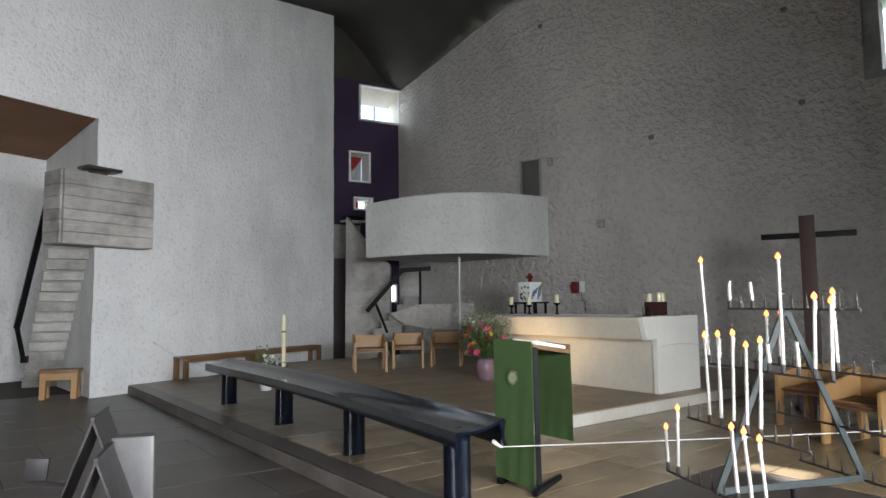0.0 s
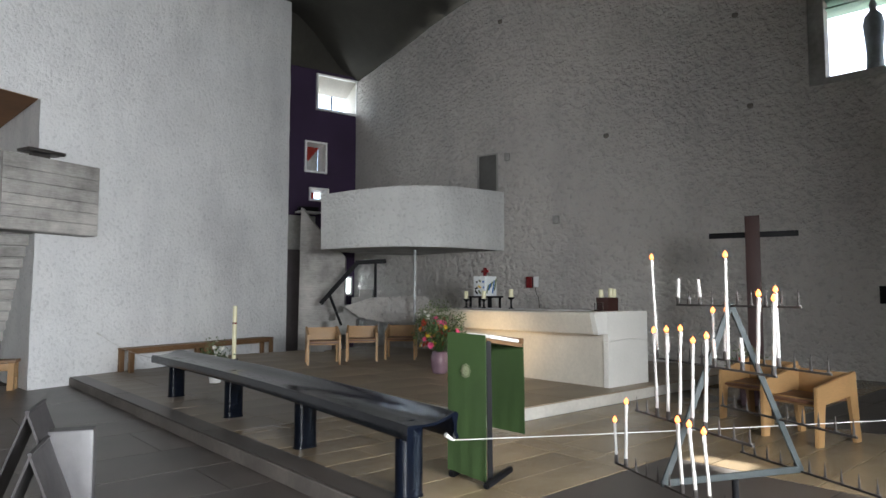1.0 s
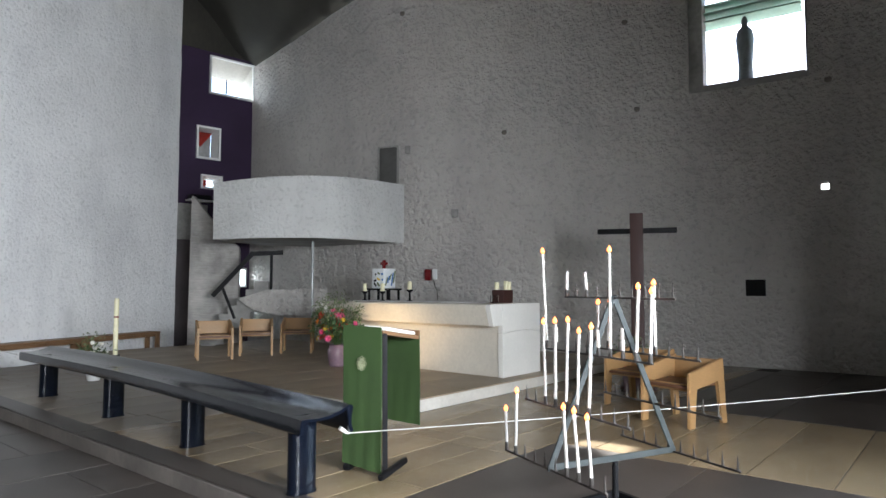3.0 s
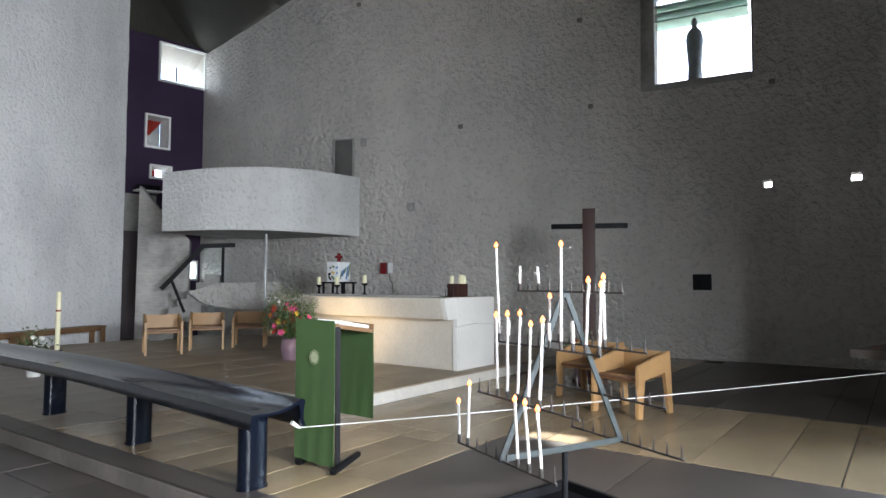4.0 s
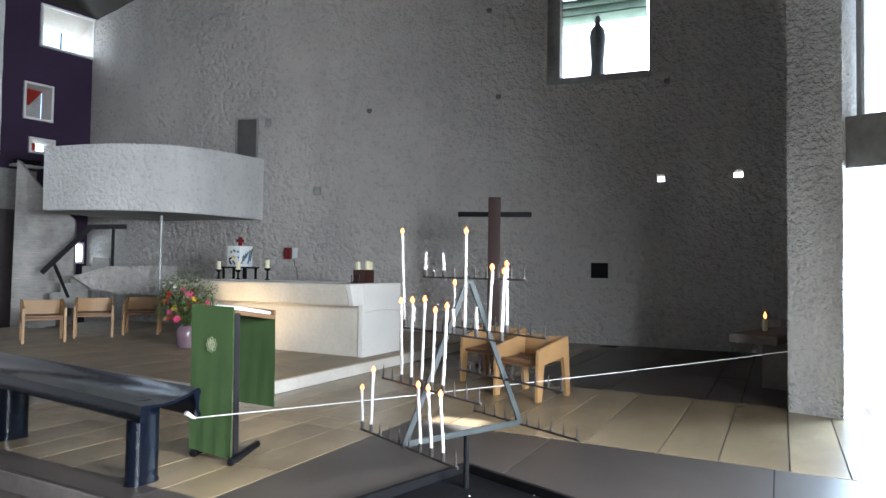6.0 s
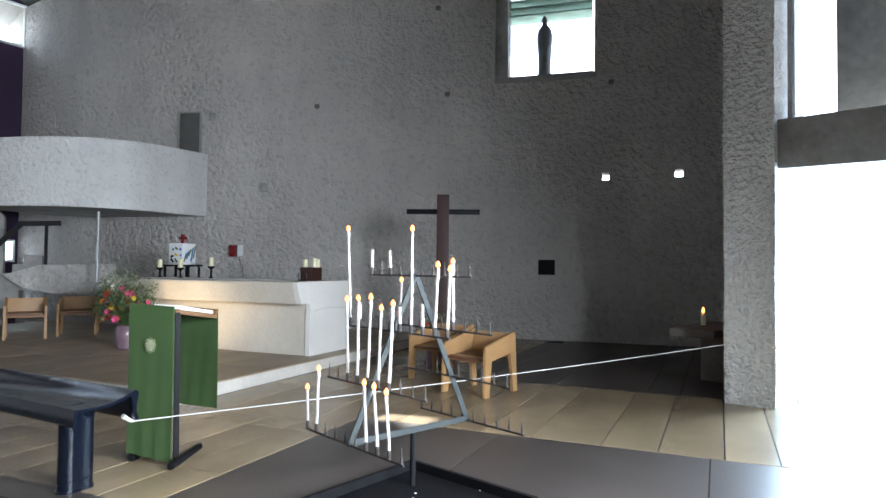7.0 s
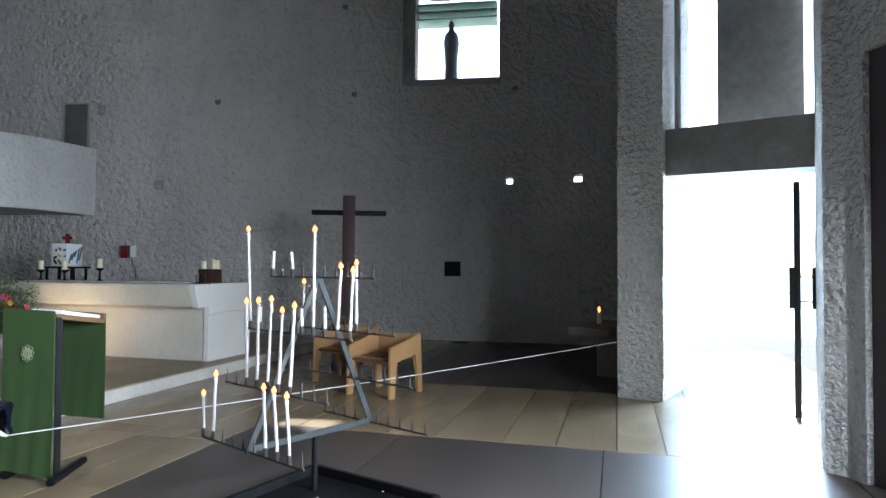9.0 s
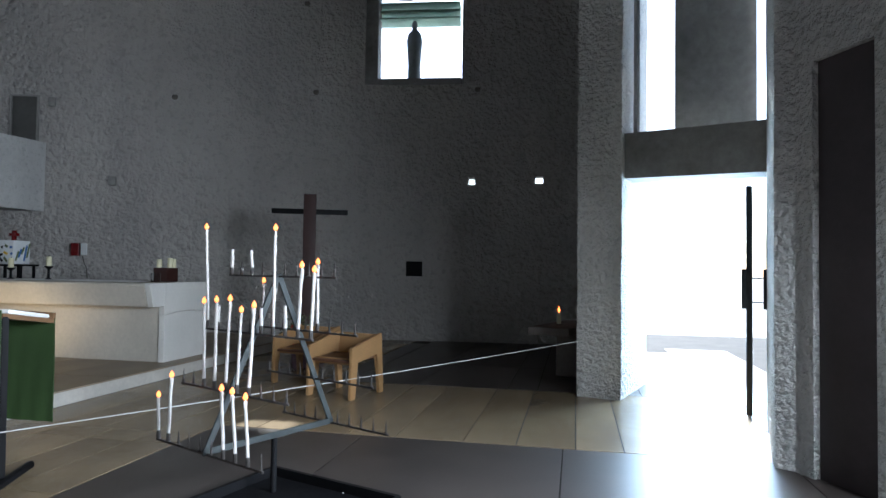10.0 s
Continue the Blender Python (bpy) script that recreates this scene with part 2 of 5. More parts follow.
def prism(bm, poly, z0, z1, bevel=0.0):
    n = len(poly)
    t = z1 if callable(z1) else (lambda x, y: z1)
    vs = solid(bm, [(x, y, z0) for x, y in poly] + [(x, y, t(x, y)) for x, y in poly],
               [tuple(range(n - 1, -1, -1)), tuple(range(n, 2 * n))] + [(i, (i + 1) % n, n + (i + 1) % n, n + i) for i in range(n)])
    if bevel:
        bmesh.ops.bevel(bm, geom=[e for e in {e for v in vs for e in v.link_edges}], offset=bevel, segments=2, affect="EDGES")


def sweep(bm, path, profile):
    """Profile points (side, up) carried along a level path."""
    path = [Vector(p) for p in path]
    rings = []
    for i, p in enumerate(path):
        d = path[min(i + 1, len(path) - 1)] - path[max(i - 1, 0)]
        d.z = 0
        d.normalize()
        s = Vector((d.y, -d.x, 0))
        rings.append([bm.verts.new(p + s * a + Vector((0, 0, b))) for a, b in profile])
    n = len(profile)
    for a, b in zip(rings[:-1], rings[1:]):
        for k in range(n):
            bm.faces.new((a[k], a[(k + 1) % n], b[(k + 1) % n], b[k]))
    bm.faces.new(rings[0])
    bm.faces.new(list(reversed(rings[-1])))


def mesh_of(name, bm, material, smooth=False):
    bmesh.ops.recalc_face_normals(bm, faces=bm.faces)
    me = bpy.data.meshes.new(name)
    bm.to_mesh(me)
    bm.free()
    me.materials.append(material)
    if smooth:
        me.polygons.foreach_set("use_smooth", [True] * len(me.polygons))
        me.set_sharp_from_angle(angle=radians(35))
    return me


def part(name, bm, material, parent, label="", smooth=True):
    ob = new(name, mesh_of(name, bm, material, smooth))
    ob.parent = parent
    if label:
        ob["label"] = label
    return ob


def structure(name, bm, material, label, category="structure", smooth=False):
    return tagged(new(name, mesh_of(name, bm, material, smooth)), label, category, kind="structure")


def thing(name, label, category, at=(0, 0, 0), rz=0.0, group=""):
    ob = new(name)
    ob.empty_display_size = 0.2
    ob.matrix_world = pose(*at, 0, 0, rz)
    return tagged(ob, label, category, group)


def B():
    return bmesh.new()


def curve(points, n=10):
    """A smooth line through points."""
    P = [Vector(p) for p in points]
    P = [2 * P[0] - P[1]] + P + [2 * P[-1] - P[-2]]
    out = []
    for i in range(1, len(P) - 2):
        a, b, c, d = P[i - 1:i + 3]
        for k in range(n):
            t = k / n
            out.append(0.5 * (2 * b + (c - a) * t + (2 * a - 5 * b + 4 * c - d) * t * t + (3 * b - a - 3 * c + d) * t ** 3))
    return out + [P[-2]]


def roof(x, y):
    """Height of the sagging concrete shell's underside."""
    d = max(-3.0, (-(x + 2.8) * 0.354 - (y - 17.7) * 0.657) / 0.746)
    if d < 0:
        z = 7.76 + 0.2 * d
    else:
        z = 7.76 + 0.25 * d + 0.33 * d * d if d < 1.02 else 7.61 + 3.0 * (1 - math.exp(-0.85 * d / 3.0))
    # away from the altar wall the shell rises to the tower and sags over the nave
    k = min(1.0, max(0.0, (-0.764 * (x + 1.9) - 0.645 * (y - 18.05)) / 2.3))
    k = k * k * (3 - 2 * k)
    return z * (1 - k) + max(8.3, 9.16 + 0.23 * (y - 16.48)) * k


def wall_mesh(bm, pts, z0, z1, thick, openings=(), step=0.5, wobble=0.0):
    """A wall along level points; its inner face is on the line, its body lies to the line's right. openings: (s0, s1, z0, z1) along it."""
    pts = [Vector((p[0], p[1])) for p in pts]
    run = [0.0]
    for a, b in zip(pts[:-1], pts[1:]):
        run.append(run[-1] + (b - a).length)
    ss = set(round(run[-1] * k / max(1, round(run[-1] / step)), 4) for k in range(max(1, round(run[-1] / step)) + 1))
    for o in openings:
        ss |= {round(o[0], 4), round(o[1], 4)}
    ss = sorted(ss)
    zs = sorted({z0} | {o[2] for o in openings} | {o[3] for o in openings})
    top = z1 if callable(z1) else (lambda x, y: z1)
    if wobble:
        lim = min(top(p.x, p.y) for p in pts) - 0.1
        zs = sorted(set(zs) | {round(z0 + step * i, 3) for i in range(1, 40) if z0 + step * i < lim})

    def at(s):
        i = max(k for k in range(len(run) - 1) if run[k] <= s + 1e-6)
        d = pts[i + 1] - pts[i]
        a = pts[max(i - 1, 0)] if s - run[i] < 1e-6 else pts[i]
        t = (pts[i + 1] - a).normalized()
        return pts[i] + d * ((s - run[i]) / d.length), Vector((t.y, -t.x))
    cols = [at(s) for s in ss]
    nz = len(zs) + 1
    front, back = [], []
    for p, n in cols:
        q = p + n * thick
        f, g = [], []
        for j in range(nz):
            z = zs[j] if j < nz - 1 else top(p.x, p.y)
            w = wobble * noise.noise((p.x * 2.1, p.y * 2.1, z * 2.1)) if wobble else 0
            e = wobble * 0.8 * noise.noise((p.x * 3.1 + 9, p.y, z * 3.7)) if wobble else 0
            f.append(bm.verts.new((p.x + n.x * w - n.y * e, p.y + n.y * w + n.x * e, z)))
            g.append(bm.verts.new((q.x - n.y * e, q.y + n.x * e, zs[j] if j < nz - 1 else top(q.x, q.y))))
        front.append(f)
        back.append(g)
    zz = zs + [1e3]

    def there(i, j):
        if not (0 <= i < len(ss) - 1 and 0 <= j < nz - 1):
            return False
        s, z = (ss[i] + ss[i + 1]) / 2, (zz[j] + min(zz[j + 1], zz[j] + 1)) / 2
        return not any(o[0] < s < o[1] and o[2] < z < o[3] for o in openings)
    for i in range(len(ss) - 1):
        for j in range(nz - 1):
            if not there(i, j):
                continue
            bm.faces.new((front[i][j], front[i + 1][j], front[i + 1][j + 1], front[i][j + 1]))
            bm.faces.new((back[i][j + 1], back[i + 1][j + 1], back[i + 1][j], back[i][j]))
            for (di, dj, a, b) in ((-1, 0, (i, j), (i, j + 1)), (1, 0, (i + 1, j), (i + 1, j + 1)), (0, -1, (i, j), (i + 1, j)), (0, 1, (i, j + 1), (i + 1, j + 1))):
                if not there(i + di, j + dj):
                    bm.faces.new((front[a[0]][a[1]], front[b[0]][b[1]], back[b[0]][b[1]], back[a[0]][a[1]]))
    return cols


# ---- plan: p runs from the nave towards the altar wall, q along the step ----
PV, QV = Vector((0.766, 0.643)), Vector((-0.643, 0.766))
TURN = math.degrees(math.atan2(PV.y, PV.x))


def pq(p, q, z=None):
    v = PV * p + QV * q
    return (v.x, v.y) if z is None else (v.x, v.y, z)


STEP_P, NAVE_Z, PLAT_Z, PLAT_P, PLAT_Q = 2.68, -0.14, 0.15, 5.1, 4.94
TA, TB, TBB, TAA = (-6.56, 10.94), (-3.54, 16.58), (-4.6, 18.6), (-9.6, 14.0)


def roughen(bm, cuts, amp):
    bmesh.ops.subdivide_edges(bm, edges=bm.edges[:], cuts=cuts, use_grid_fill=True)
    for v in bm.verts:
        n = noise.noise_vector(v.co * 2.3) + 0.6 * noise.noise_vector(v.co * 7.0)
        v.co += n * amp


# ---- setting ----
bm = B()
box(bm, (1200, 1200, 0.1), (0, 0, -0.32))
structure("ground", bm, OUTDOOR, "pale sunlit outdoor ground around the chapel", "ground")

bm = B()
prism(bm, [pq(-14, -12), pq(STEP_P, -12), pq(STEP_P, 18), pq(-14, 18)], -0.22, NAVE_Z - 0.008)
nave_floor = structure("floor_nave", bm, JOINT, "dark paved nave floor, one step below the choir", "floor")
bm = B()
prism(bm, [pq(STEP_P, -5), pq(16, -5), pq(16, 18), pq(STEP_P, 18)], -0.22, -0.008)
choir_floor = structure("floor_choir", bm, JOINT, "yellowish stone choir floor with dark slabs by the candle rack", "floor")

WALL_LINE = curve([(10.2, 8.08), (9.4, 8.95), (7.4, 10.95), (5.6, 12.1), (3.6, 13.1), (1.3, 14.3), (-0.4, 16.0), (-2.0, 18.2)], 6)
run_line = [0.0]
for a, b in zip(WALL_LINE[:-1], WALL_LINE[1:]):
    run_line.append(run_line[-1] + (b - a).length)


def along(x, y):
    """Length along the altar wall to the place on it nearest to (x, y)."""
    best = (1e9, 0)
    for i in range(len(WALL_LINE) - 1):
        a, d = WALL_LINE[i], WALL_LINE[i + 1] - WALL_LINE[i]
        k = min(1, max(0, (Vector((x, y)) - a).dot(d) / d.length_squared))
        best = min(best, ((a + d * k - Vector((x, y))).length, run_line[i] + k * d.length))
    return best[1]


def on_wall(x, y):
    """Place on the wall line, and the wall's inward normal there."""
    s = along(x, y)
    i = max(k for k in range(len(run_line) - 1) if run_line[k] <= s + 1e-6)
    d = (WALL_LINE[i + 1] - WALL_LINE[i]).normalized()
    return WALL_LINE[i] + d * (s - run_line[i]), Vector((-d.y, d.x))


WIN = (along(8.5, 9.9), along(6.99, 11.26), 5.22, 7.45)
SLOTS = [(along(8.63, 9.77), 3.24), (along(9.56, 8.78), 3.26)]
SOCKETS = [(along(x, y), z) for x, y, z in ((6.16, 11.78, 5.02), (3.76, 13.02, 4.74), (1.69, 14.05, 7.6), (5.98, 11.89, 6.83), (8.7, 9.69, 5.1))]
bm = B()
holes = [WIN] + [(s - 0.075, s + 0.075, z - 0.075, z + 0.075) for s, z in SLOTS]
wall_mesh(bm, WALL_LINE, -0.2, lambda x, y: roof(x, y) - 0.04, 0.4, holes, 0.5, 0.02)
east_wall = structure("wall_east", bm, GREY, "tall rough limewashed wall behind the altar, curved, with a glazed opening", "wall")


def recess(name, s, z, w, h, deep, material, label, category):
    """A thing let into the altar wall: back plate with four lips."""
    i = max(k for k in range(len(run_line) - 1) if run_line[k] <= s)
    d = (WALL_LINE[i + 1] - WALL_LINE[i]).normalized()
    p = WALL_LINE[i] + d * (s - run_line[i])
    t = thing(name, label, category, (p.x, p.y, z), math.degrees(math.atan2(d.y, d.x)))
    return t


for s, z in SOCKETS:
    t = recess("wall_socket_hole", s, z, 0, 0, 0, None, "small grey plugged scaffold hole in the limewashed wall", "wall hole")
    bm = B()
    turned(bm, [(0.055, 0), (0.06, 0.006), (0.045, 0.012)], (0, 0, 0), 9, pose(0, 0.012, 0, 90, 0, 0))
    part("hole_face", bm, KERB, t)
    bm = B()
    box(bm, (0.13, 0.05, 0.03), (0, 0.01, 0.045), 0, 0.01)
    part("lip", bm, GREY, t)

# ledges of the choir window, its case and the figure in it
wp, wn_ = on_wall(7.745, 10.58)
wrz = math.degrees(math.atan2(-wn_.x, wn_.y))
win = tagged(new("window_1"), "deep square window in the altar wall with glass case", "window", kind="structure")
win.matrix_world = pose(wp.x, wp.y, 5.32, 0, 0, wrz + 180)
W2 = (WIN[1] - WIN[0])
bm = B()
box(bm, (0.30, 0.34, 2.3), (-W2 / 2 + 0.10, 0.20, -0.13))
box(bm, (0.10, 0.34, 2.3), (W2 / 2 + 0.01, 0.20, -0.13))
box(bm, (W2 - 0.3, 0.34, 0.18), (0.10, 0.20, -0.13))
part("window_frame", bm, CONCRETE, win, smooth=False)
bm = B()
box(bm, (W2 - 0.2, 0.012, 2.0), (0, 0.55, 0.08))
pane = part("pane", bm, GLASS, win, smooth=False)
pane.visible_shadow = False
for k in range(3):
    bm = B()
    box(bm, (W2 - 0.22, 0.5, 0.03), (0, 0.45, 1.36 + 0.16 * k), 0, 0.005)
    part("slat", bm, GREENBOARD, win, "pale green slat at the top of the window")
bm = B()
turned(bm, [(0.11, 0), (0.145, 0.02), (0.13, 0.3), (0.15, 0.6), (0.17, 0.85), (0.14, 1.0), (0.06, 1.10), (0.055, 1.15), (0.062, 1.22), (0.03, 1.29)], (0, 0, 0), 14)
fig = tagged(new("statue", mesh_of("statue", bm, BRONZE, True)), "small grey-green standing statue on the window sill", "statue")
fp = win.matrix_world @ Vector((-0.05, 0.30, 0.052))
bm = B()
box(bm, (0.5, 0.3, 0.05), (-0.05, 0.30, 0.0))
part("sill_block", bm, CONCRETE, win)
fig.matrix_world = pose(*fp)

# purple wall with its three openings, behind the stair
C, D = (-2.0, 18.2), (-4.6, 16.56)
plen = (Vector(D) - Vector(C)).length


def pur(x):
    return (x - C[0]) / (D[0] - C[0]) * plen


bm = B()
PWIN = [(pur(-2.02) , pur(-3.0), 6.62, 7.55), (pur(-2.8), pur(-3.26), 4.85, 5.62), (pur(-2.74), pur(-3.14), 4.07, 4.34),
        (pur(-2.12), pur(-2.46), 1.50, 1.92), (pur(-2.12), pur(-2.46), 0.62, 0.86)]
wall_mesh(bm, [C, D], -0.2, lambda x, y: 7.70, 0.5, PWIN, 0.6)
structure("wall_north", bm, PURPLE, "dark purple painted wall with small splayed windows", "wall")
pd = (Vector(D) - Vector(C)).normalized()
prz = math.degrees(math.atan2(pd.y, pd.x))
for k, (s0, s1, z0, z1) in enumerate(PWIN):
    c = Vector(C) + pd * (s0 + s1) / 2
    wnd = tagged(new("window_%d" % (k + 20 if k > 2 else k + 2)), ("splayed white clerestory window with two bright panes", "white-framed window with a red upper corner", "small white-framed window with a red bar",
        "small bright window beside the balcony stair", "low bright window beside the balcony stair")[k], "window", kind="structure")
    wnd.matrix_world = pose(c.x, c.y, z0, 0, 0, prz)
    w, h = s1 - s0, z1 - z0
    bm = B()
    f = 0.05
    for x in (-w / 2 - f / 2, w / 2 + f / 2):
        box(bm, (f, 0.08, h + 2 * f), (x, 0.02, -f))
    for z in (-f, h):
        box(bm, (w, 0.08, f), (0, 0.02, z))
    part("window_frame", bm, WHITEPAINT, wnd, smooth=False)
    # splayed reveal towards the glass
    bm = B()
    a, b_ = (w / 2, h), ((w / 2 - 0.1, 0.06, h * 0.58) if k == 0 else (w / 2 - 0.02, 0.02, h - 0.02))
    o = [(-a[0], 0, 0), (a[0], 0, 0), (a[0], 0, h), (-a[0], 0, h)]
    i_ = [(-b_[0], -0.42, b_[1]), (b_[0], -0.42, b_[1]), (b_[0], -0.42, b_[2]), (-b_[0], -0.42, b_[2])]
    for j in range(4):
        m_ = (j + 1) % 4
        q = [Vector(o[j]), Vector(o[m_]), Vector(i_[m_]), Vector(i_[j])]
        nn = (q[1] - q[0]).cross(q[3] - q[0]).normalized() * 0.012
        solid(bm, [v for v in q] + [v + nn for v in q], [(0, 1, 2, 3), (7, 6, 5, 4), (0, 4, 5, 1), (1, 5, 6, 2), (2, 6, 7, 3), (3, 7, 4, 0)])
    part("reveal", bm, RISER if k == 0 else WHITEPAINT, wnd, smooth=False)
    bm = B()
    box(bm, (2 * b_[0], 0.01, b_[2] - b_[1]), (0, -0.43, b_[1]))
    g = part("pane", bm, GLASS, wnd, smooth=False)
    g.visible_shadow = False
    bm = B()
    if k == 0:
        box(bm, (0.03, 0.04, b_[2] - b_[1]), (-0.02, -0.41, b_[1]))
        part("mullion", bm, BLACK, wnd)
    elif k == 1:
        solid(bm, [(w * 0.48, -0.38, h - 0.02), (-w * 0.48, -0.38, h - 0.02), (w * 0.1, -0.38, h * 0.45), (w * 0.48, -0.38, h * 0.6),
                   (w * 0.48, -0.39, h - 0.02), (-w * 0.48, -0.39, h - 0.02), (w * 0.1, -0.39, h * 0.45), (w * 0.48, -0.39, h * 0.6)],
              [(0, 1, 2, 3), (7, 6, 5, 4), (0, 4, 5, 1), (1, 5, 6, 2), (2, 6, 7, 3), (3, 7, 4, 0)])
        part("red_pane", bm, REDGLASS, wnd, "red painted glass corner", smooth=False)
        bm = B()
        box(bm, (w * 0.9, 0.02, h * 0.9), (0, -0.46, h * 0.05))
        part("shutter", bm, CONCRETE, wnd, "grey plaster seen through the pane", smooth=False)
    elif k == 2:
        box(bm, (0.13, 0.02, h - 0.05), (0.05, -0.38, 0.025))
        part("red_bar", bm, REDGLASS, wnd, "red painted glass bar")
    else:
        box(bm, (0.03, 0.02, h - 0.05), (0.0, -0.38, 0.025))
        part("mullion", bm, GREENBOARD, wnd)
    if k in (0, 3, 4):
        lamp = new("window_light", bpy.data.lights.new("window_light", "AREA"))
        lamp.data.shape, lamp.data.size, lamp.data.size_y = "RECTANGLE", 2 * b_[0], b_[2] - b_[1]
        lamp.data.energy, lamp.data.color = (2.5, 3.5, 1.5)[max(0, k - 2)], (0.86, 0.94, 1.0)
        e = wnd.matrix_world @ Vector((0, -0.415, (b_[1] + b_[2]) / 2))
        lamp.matrix_world = look(e, wnd.matrix_world @ Vector((0, 0.5, (b_[1] + b_[2]) / 2)))

pn = Vector((-pd.y, pd.x))
bm = B()
box(bm, (0.4, 0.4, 8.0), (C[0] + 0.06, C[1] + 0.31, -0.2), 15)
structure("wall_corner", bm, CONCRETE, "concrete corner post between the altar wall and the purple wall", "wall")
a, b = Vector(C) - pn * 0.2, Vector(D) - pn * 0.2
bm = B()
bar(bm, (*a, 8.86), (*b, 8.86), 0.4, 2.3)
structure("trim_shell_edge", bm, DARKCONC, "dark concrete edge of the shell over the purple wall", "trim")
a, b = Vector(C) + pd * pur(-3.05) + pn * 0.03, Vector(C) + pd * pur(-4.55) + pn * 0.03
# dark sheet in place of the unlit passage interior
bm = B()
bar(bm, (*a, 1.33), (*b, 1.33), 0.06, 2.66)
structure("trim_passage_shade", bm, DARKPANEL, "dark sheet standing for the shaded passage behind the stair", "opening")
bm = B()
bar(bm, (*(a + pn * 0.03), 3.12), (*(b + pn * 0.03), 3.12), 0.12, 0.92)
structure("trim_landing", bm, CONCRETE, "grey concrete landing edge over the passage", "landing")

# pulpit tower face with the alcove beside it
bm = B()
prism(bm, [TA, TB, TBB, TAA], -0.2, lambda x, y: roof(x, y) + 0.4)
roughen(bm, 30, 0.012)
structure("wall_tower", bm, WHITE, "broad white limewashed tower wall with rough plaster", "wall")
bm = B()
wall_mesh(bm, [(-6.52, 11.03), (-9.605, 5.245)], 4.79, lambda x, y: roof(x, y) + 0.3, 0.6, (), 0.5, 0.012)
structure("wall_over_alcove", bm, WHITE, "white limewashed wall above the alcove", "wall")
bm = B()
prism(bm, [(-6.6, 10.93), (-9.62, 14.02), (-14.2, 5.4), (-9.6, 5.2)], 4.78, 4.98)
tagged(structure("ceiling_alcove", bm, ORANGE, "ochre painted soffit of the alcove", "ceiling"))
bm = B()
wall_mesh(bm, [(-9.59, 14.02), (-14.0, 5.7)], -0.2, 4.78, 0.4, (), 0.6, 0.01)
structure("wall_alcove", bm, WHITE, "grey-white plaster back wall of the alcove", "wall")

# the rest of the nave, closing the place
bm = B()
# unseen closing wall, its grey chosen to weaken the fill light
wall_mesh(bm, [(-14.0, 5.7), (-14.0, -12.0), (-1.9, -12.45)], -0.2, 10.6, 0.5, (), 1.5)
structure("wall_west", bm, CONCRETE, "plain unseen wall closing the nave, grey to cut bounce light", "wall")
SWA, SWB = (-1.9, -12.45), (5.10, 2.05)
sl = (Vector(SWB) - Vector(SWA)).length
SWIN = [(sl - 3.6, sl - 2.3, 1.2, 2.8), (sl - 6.0, sl - 4.3, 1.6, 3.4), (sl - 8.2, sl - 6.8, 1.0, 2.6), (sl - 11.0, sl - 9.2, 1.5, 3.3)]
bm = B()
PANEL = (sl - 0.68, sl - 0.17, NAVE_Z + 0.02, 2.95)
wall_mesh(bm, [SWA, SWB], -0.2, 10.4, 0.45, SWIN + [PANEL], 1.0)
structure("wall_south", bm, PIER, "thick rough limewashed wall with deep windows", "wall")
sd = (Vector(SWB) - Vector(SWA)).normalized()
sn = Vector((-sd.y, sd.x))
srz = math.degrees(math.atan2(sd.y, sd.x))
for k, (s0, s1, z0, z1) in enumerate(SWIN):
    c = Vector(SWA) + sd * (s0 + s1) / 2
    wnd = tagged(new("window_%d" % (k + 5)), "deep glazed window opening in the thick nave wall", "window", kind="structure")
    wnd.matrix_world = pose(c.x, c.y, z0, 0, 0, srz)
    bm = B()
    box(bm, (s1 - s0, 0.02, z1 - z0), (0, -0.4, 0))
    part("pane", bm, GLASS, wnd, smooth=False)
    lamp = new("window_light", bpy.data.lights.new("window_light", "AREA"))
    lamp.data.shape, lamp.data.size, lamp.data.size_y = "RECTANGLE", s1 - s0, z1 - z0
    lamp.data.energy, lamp.data.color = (92.0, 62.0, 42.0, 36.0)[k] * (s1 - s0) * (z1 - z0), (0.965, 0.98, 1.0)
    e = c - sn * 0.05
    lamp.matrix_world = look((e.x, e.y, (z0 + z1) / 2), (e.x + sn.x, e.y + sn.y, (z0 + z1) / 2 - 0.52))
# recessed smooth panel; its dark brown also carries the shade on this wall face
c = Vector(SWA) + sd * (PANEL[0] + PANEL[1]) / 2
niche = tagged(new("door_3"), "narrow smooth panel in a tall wall niche, dark brown with the wall's shade in it", "door", kind="structure")
niche.matrix_world = pose(c.x, c.y, PANEL[2], 0, 0, srz)
bm = B()
box(bm, (PANEL[1] - PANEL[0], 0.04, PANEL[3] - PANEL[2]), (0, -0.07, 0), 0, 0.004)
part("leaf", bm, DARKPANEL, niche)

# doorway: pier, jamb, lintel, glazing over it
bm = B()
prism(bm, [(6.0, 4.83), (6.22, 4.38), (7.45, 4.89), (7.55, 5.50), (10.42, 7.86), (10.15, 8.16), (8.0, 6.46)], -0.2, 10.8)
roughen(bm, 22, 0.01)
structure("wall_pier", bm, PIER, "pebbled limewashed pier beside the open door", "wall")
bm = B()
prism(bm, [(5.10, 2.05), (5.085, 2.19), (5.5, 2.41), (6.6, 2.95), (7.5, 3.36), (7.6, 1.6), (5.6, 1.2)], -0.2, 10.8)
roughen(bm, 22, 0.01)
structure("wall_jamb", bm, PIER, "pebbled limewashed jamb beside the open door", "wall")
LA, LB = Vector((6.52, 4.55)), Vector((6.80, 2.9))
bm = B()
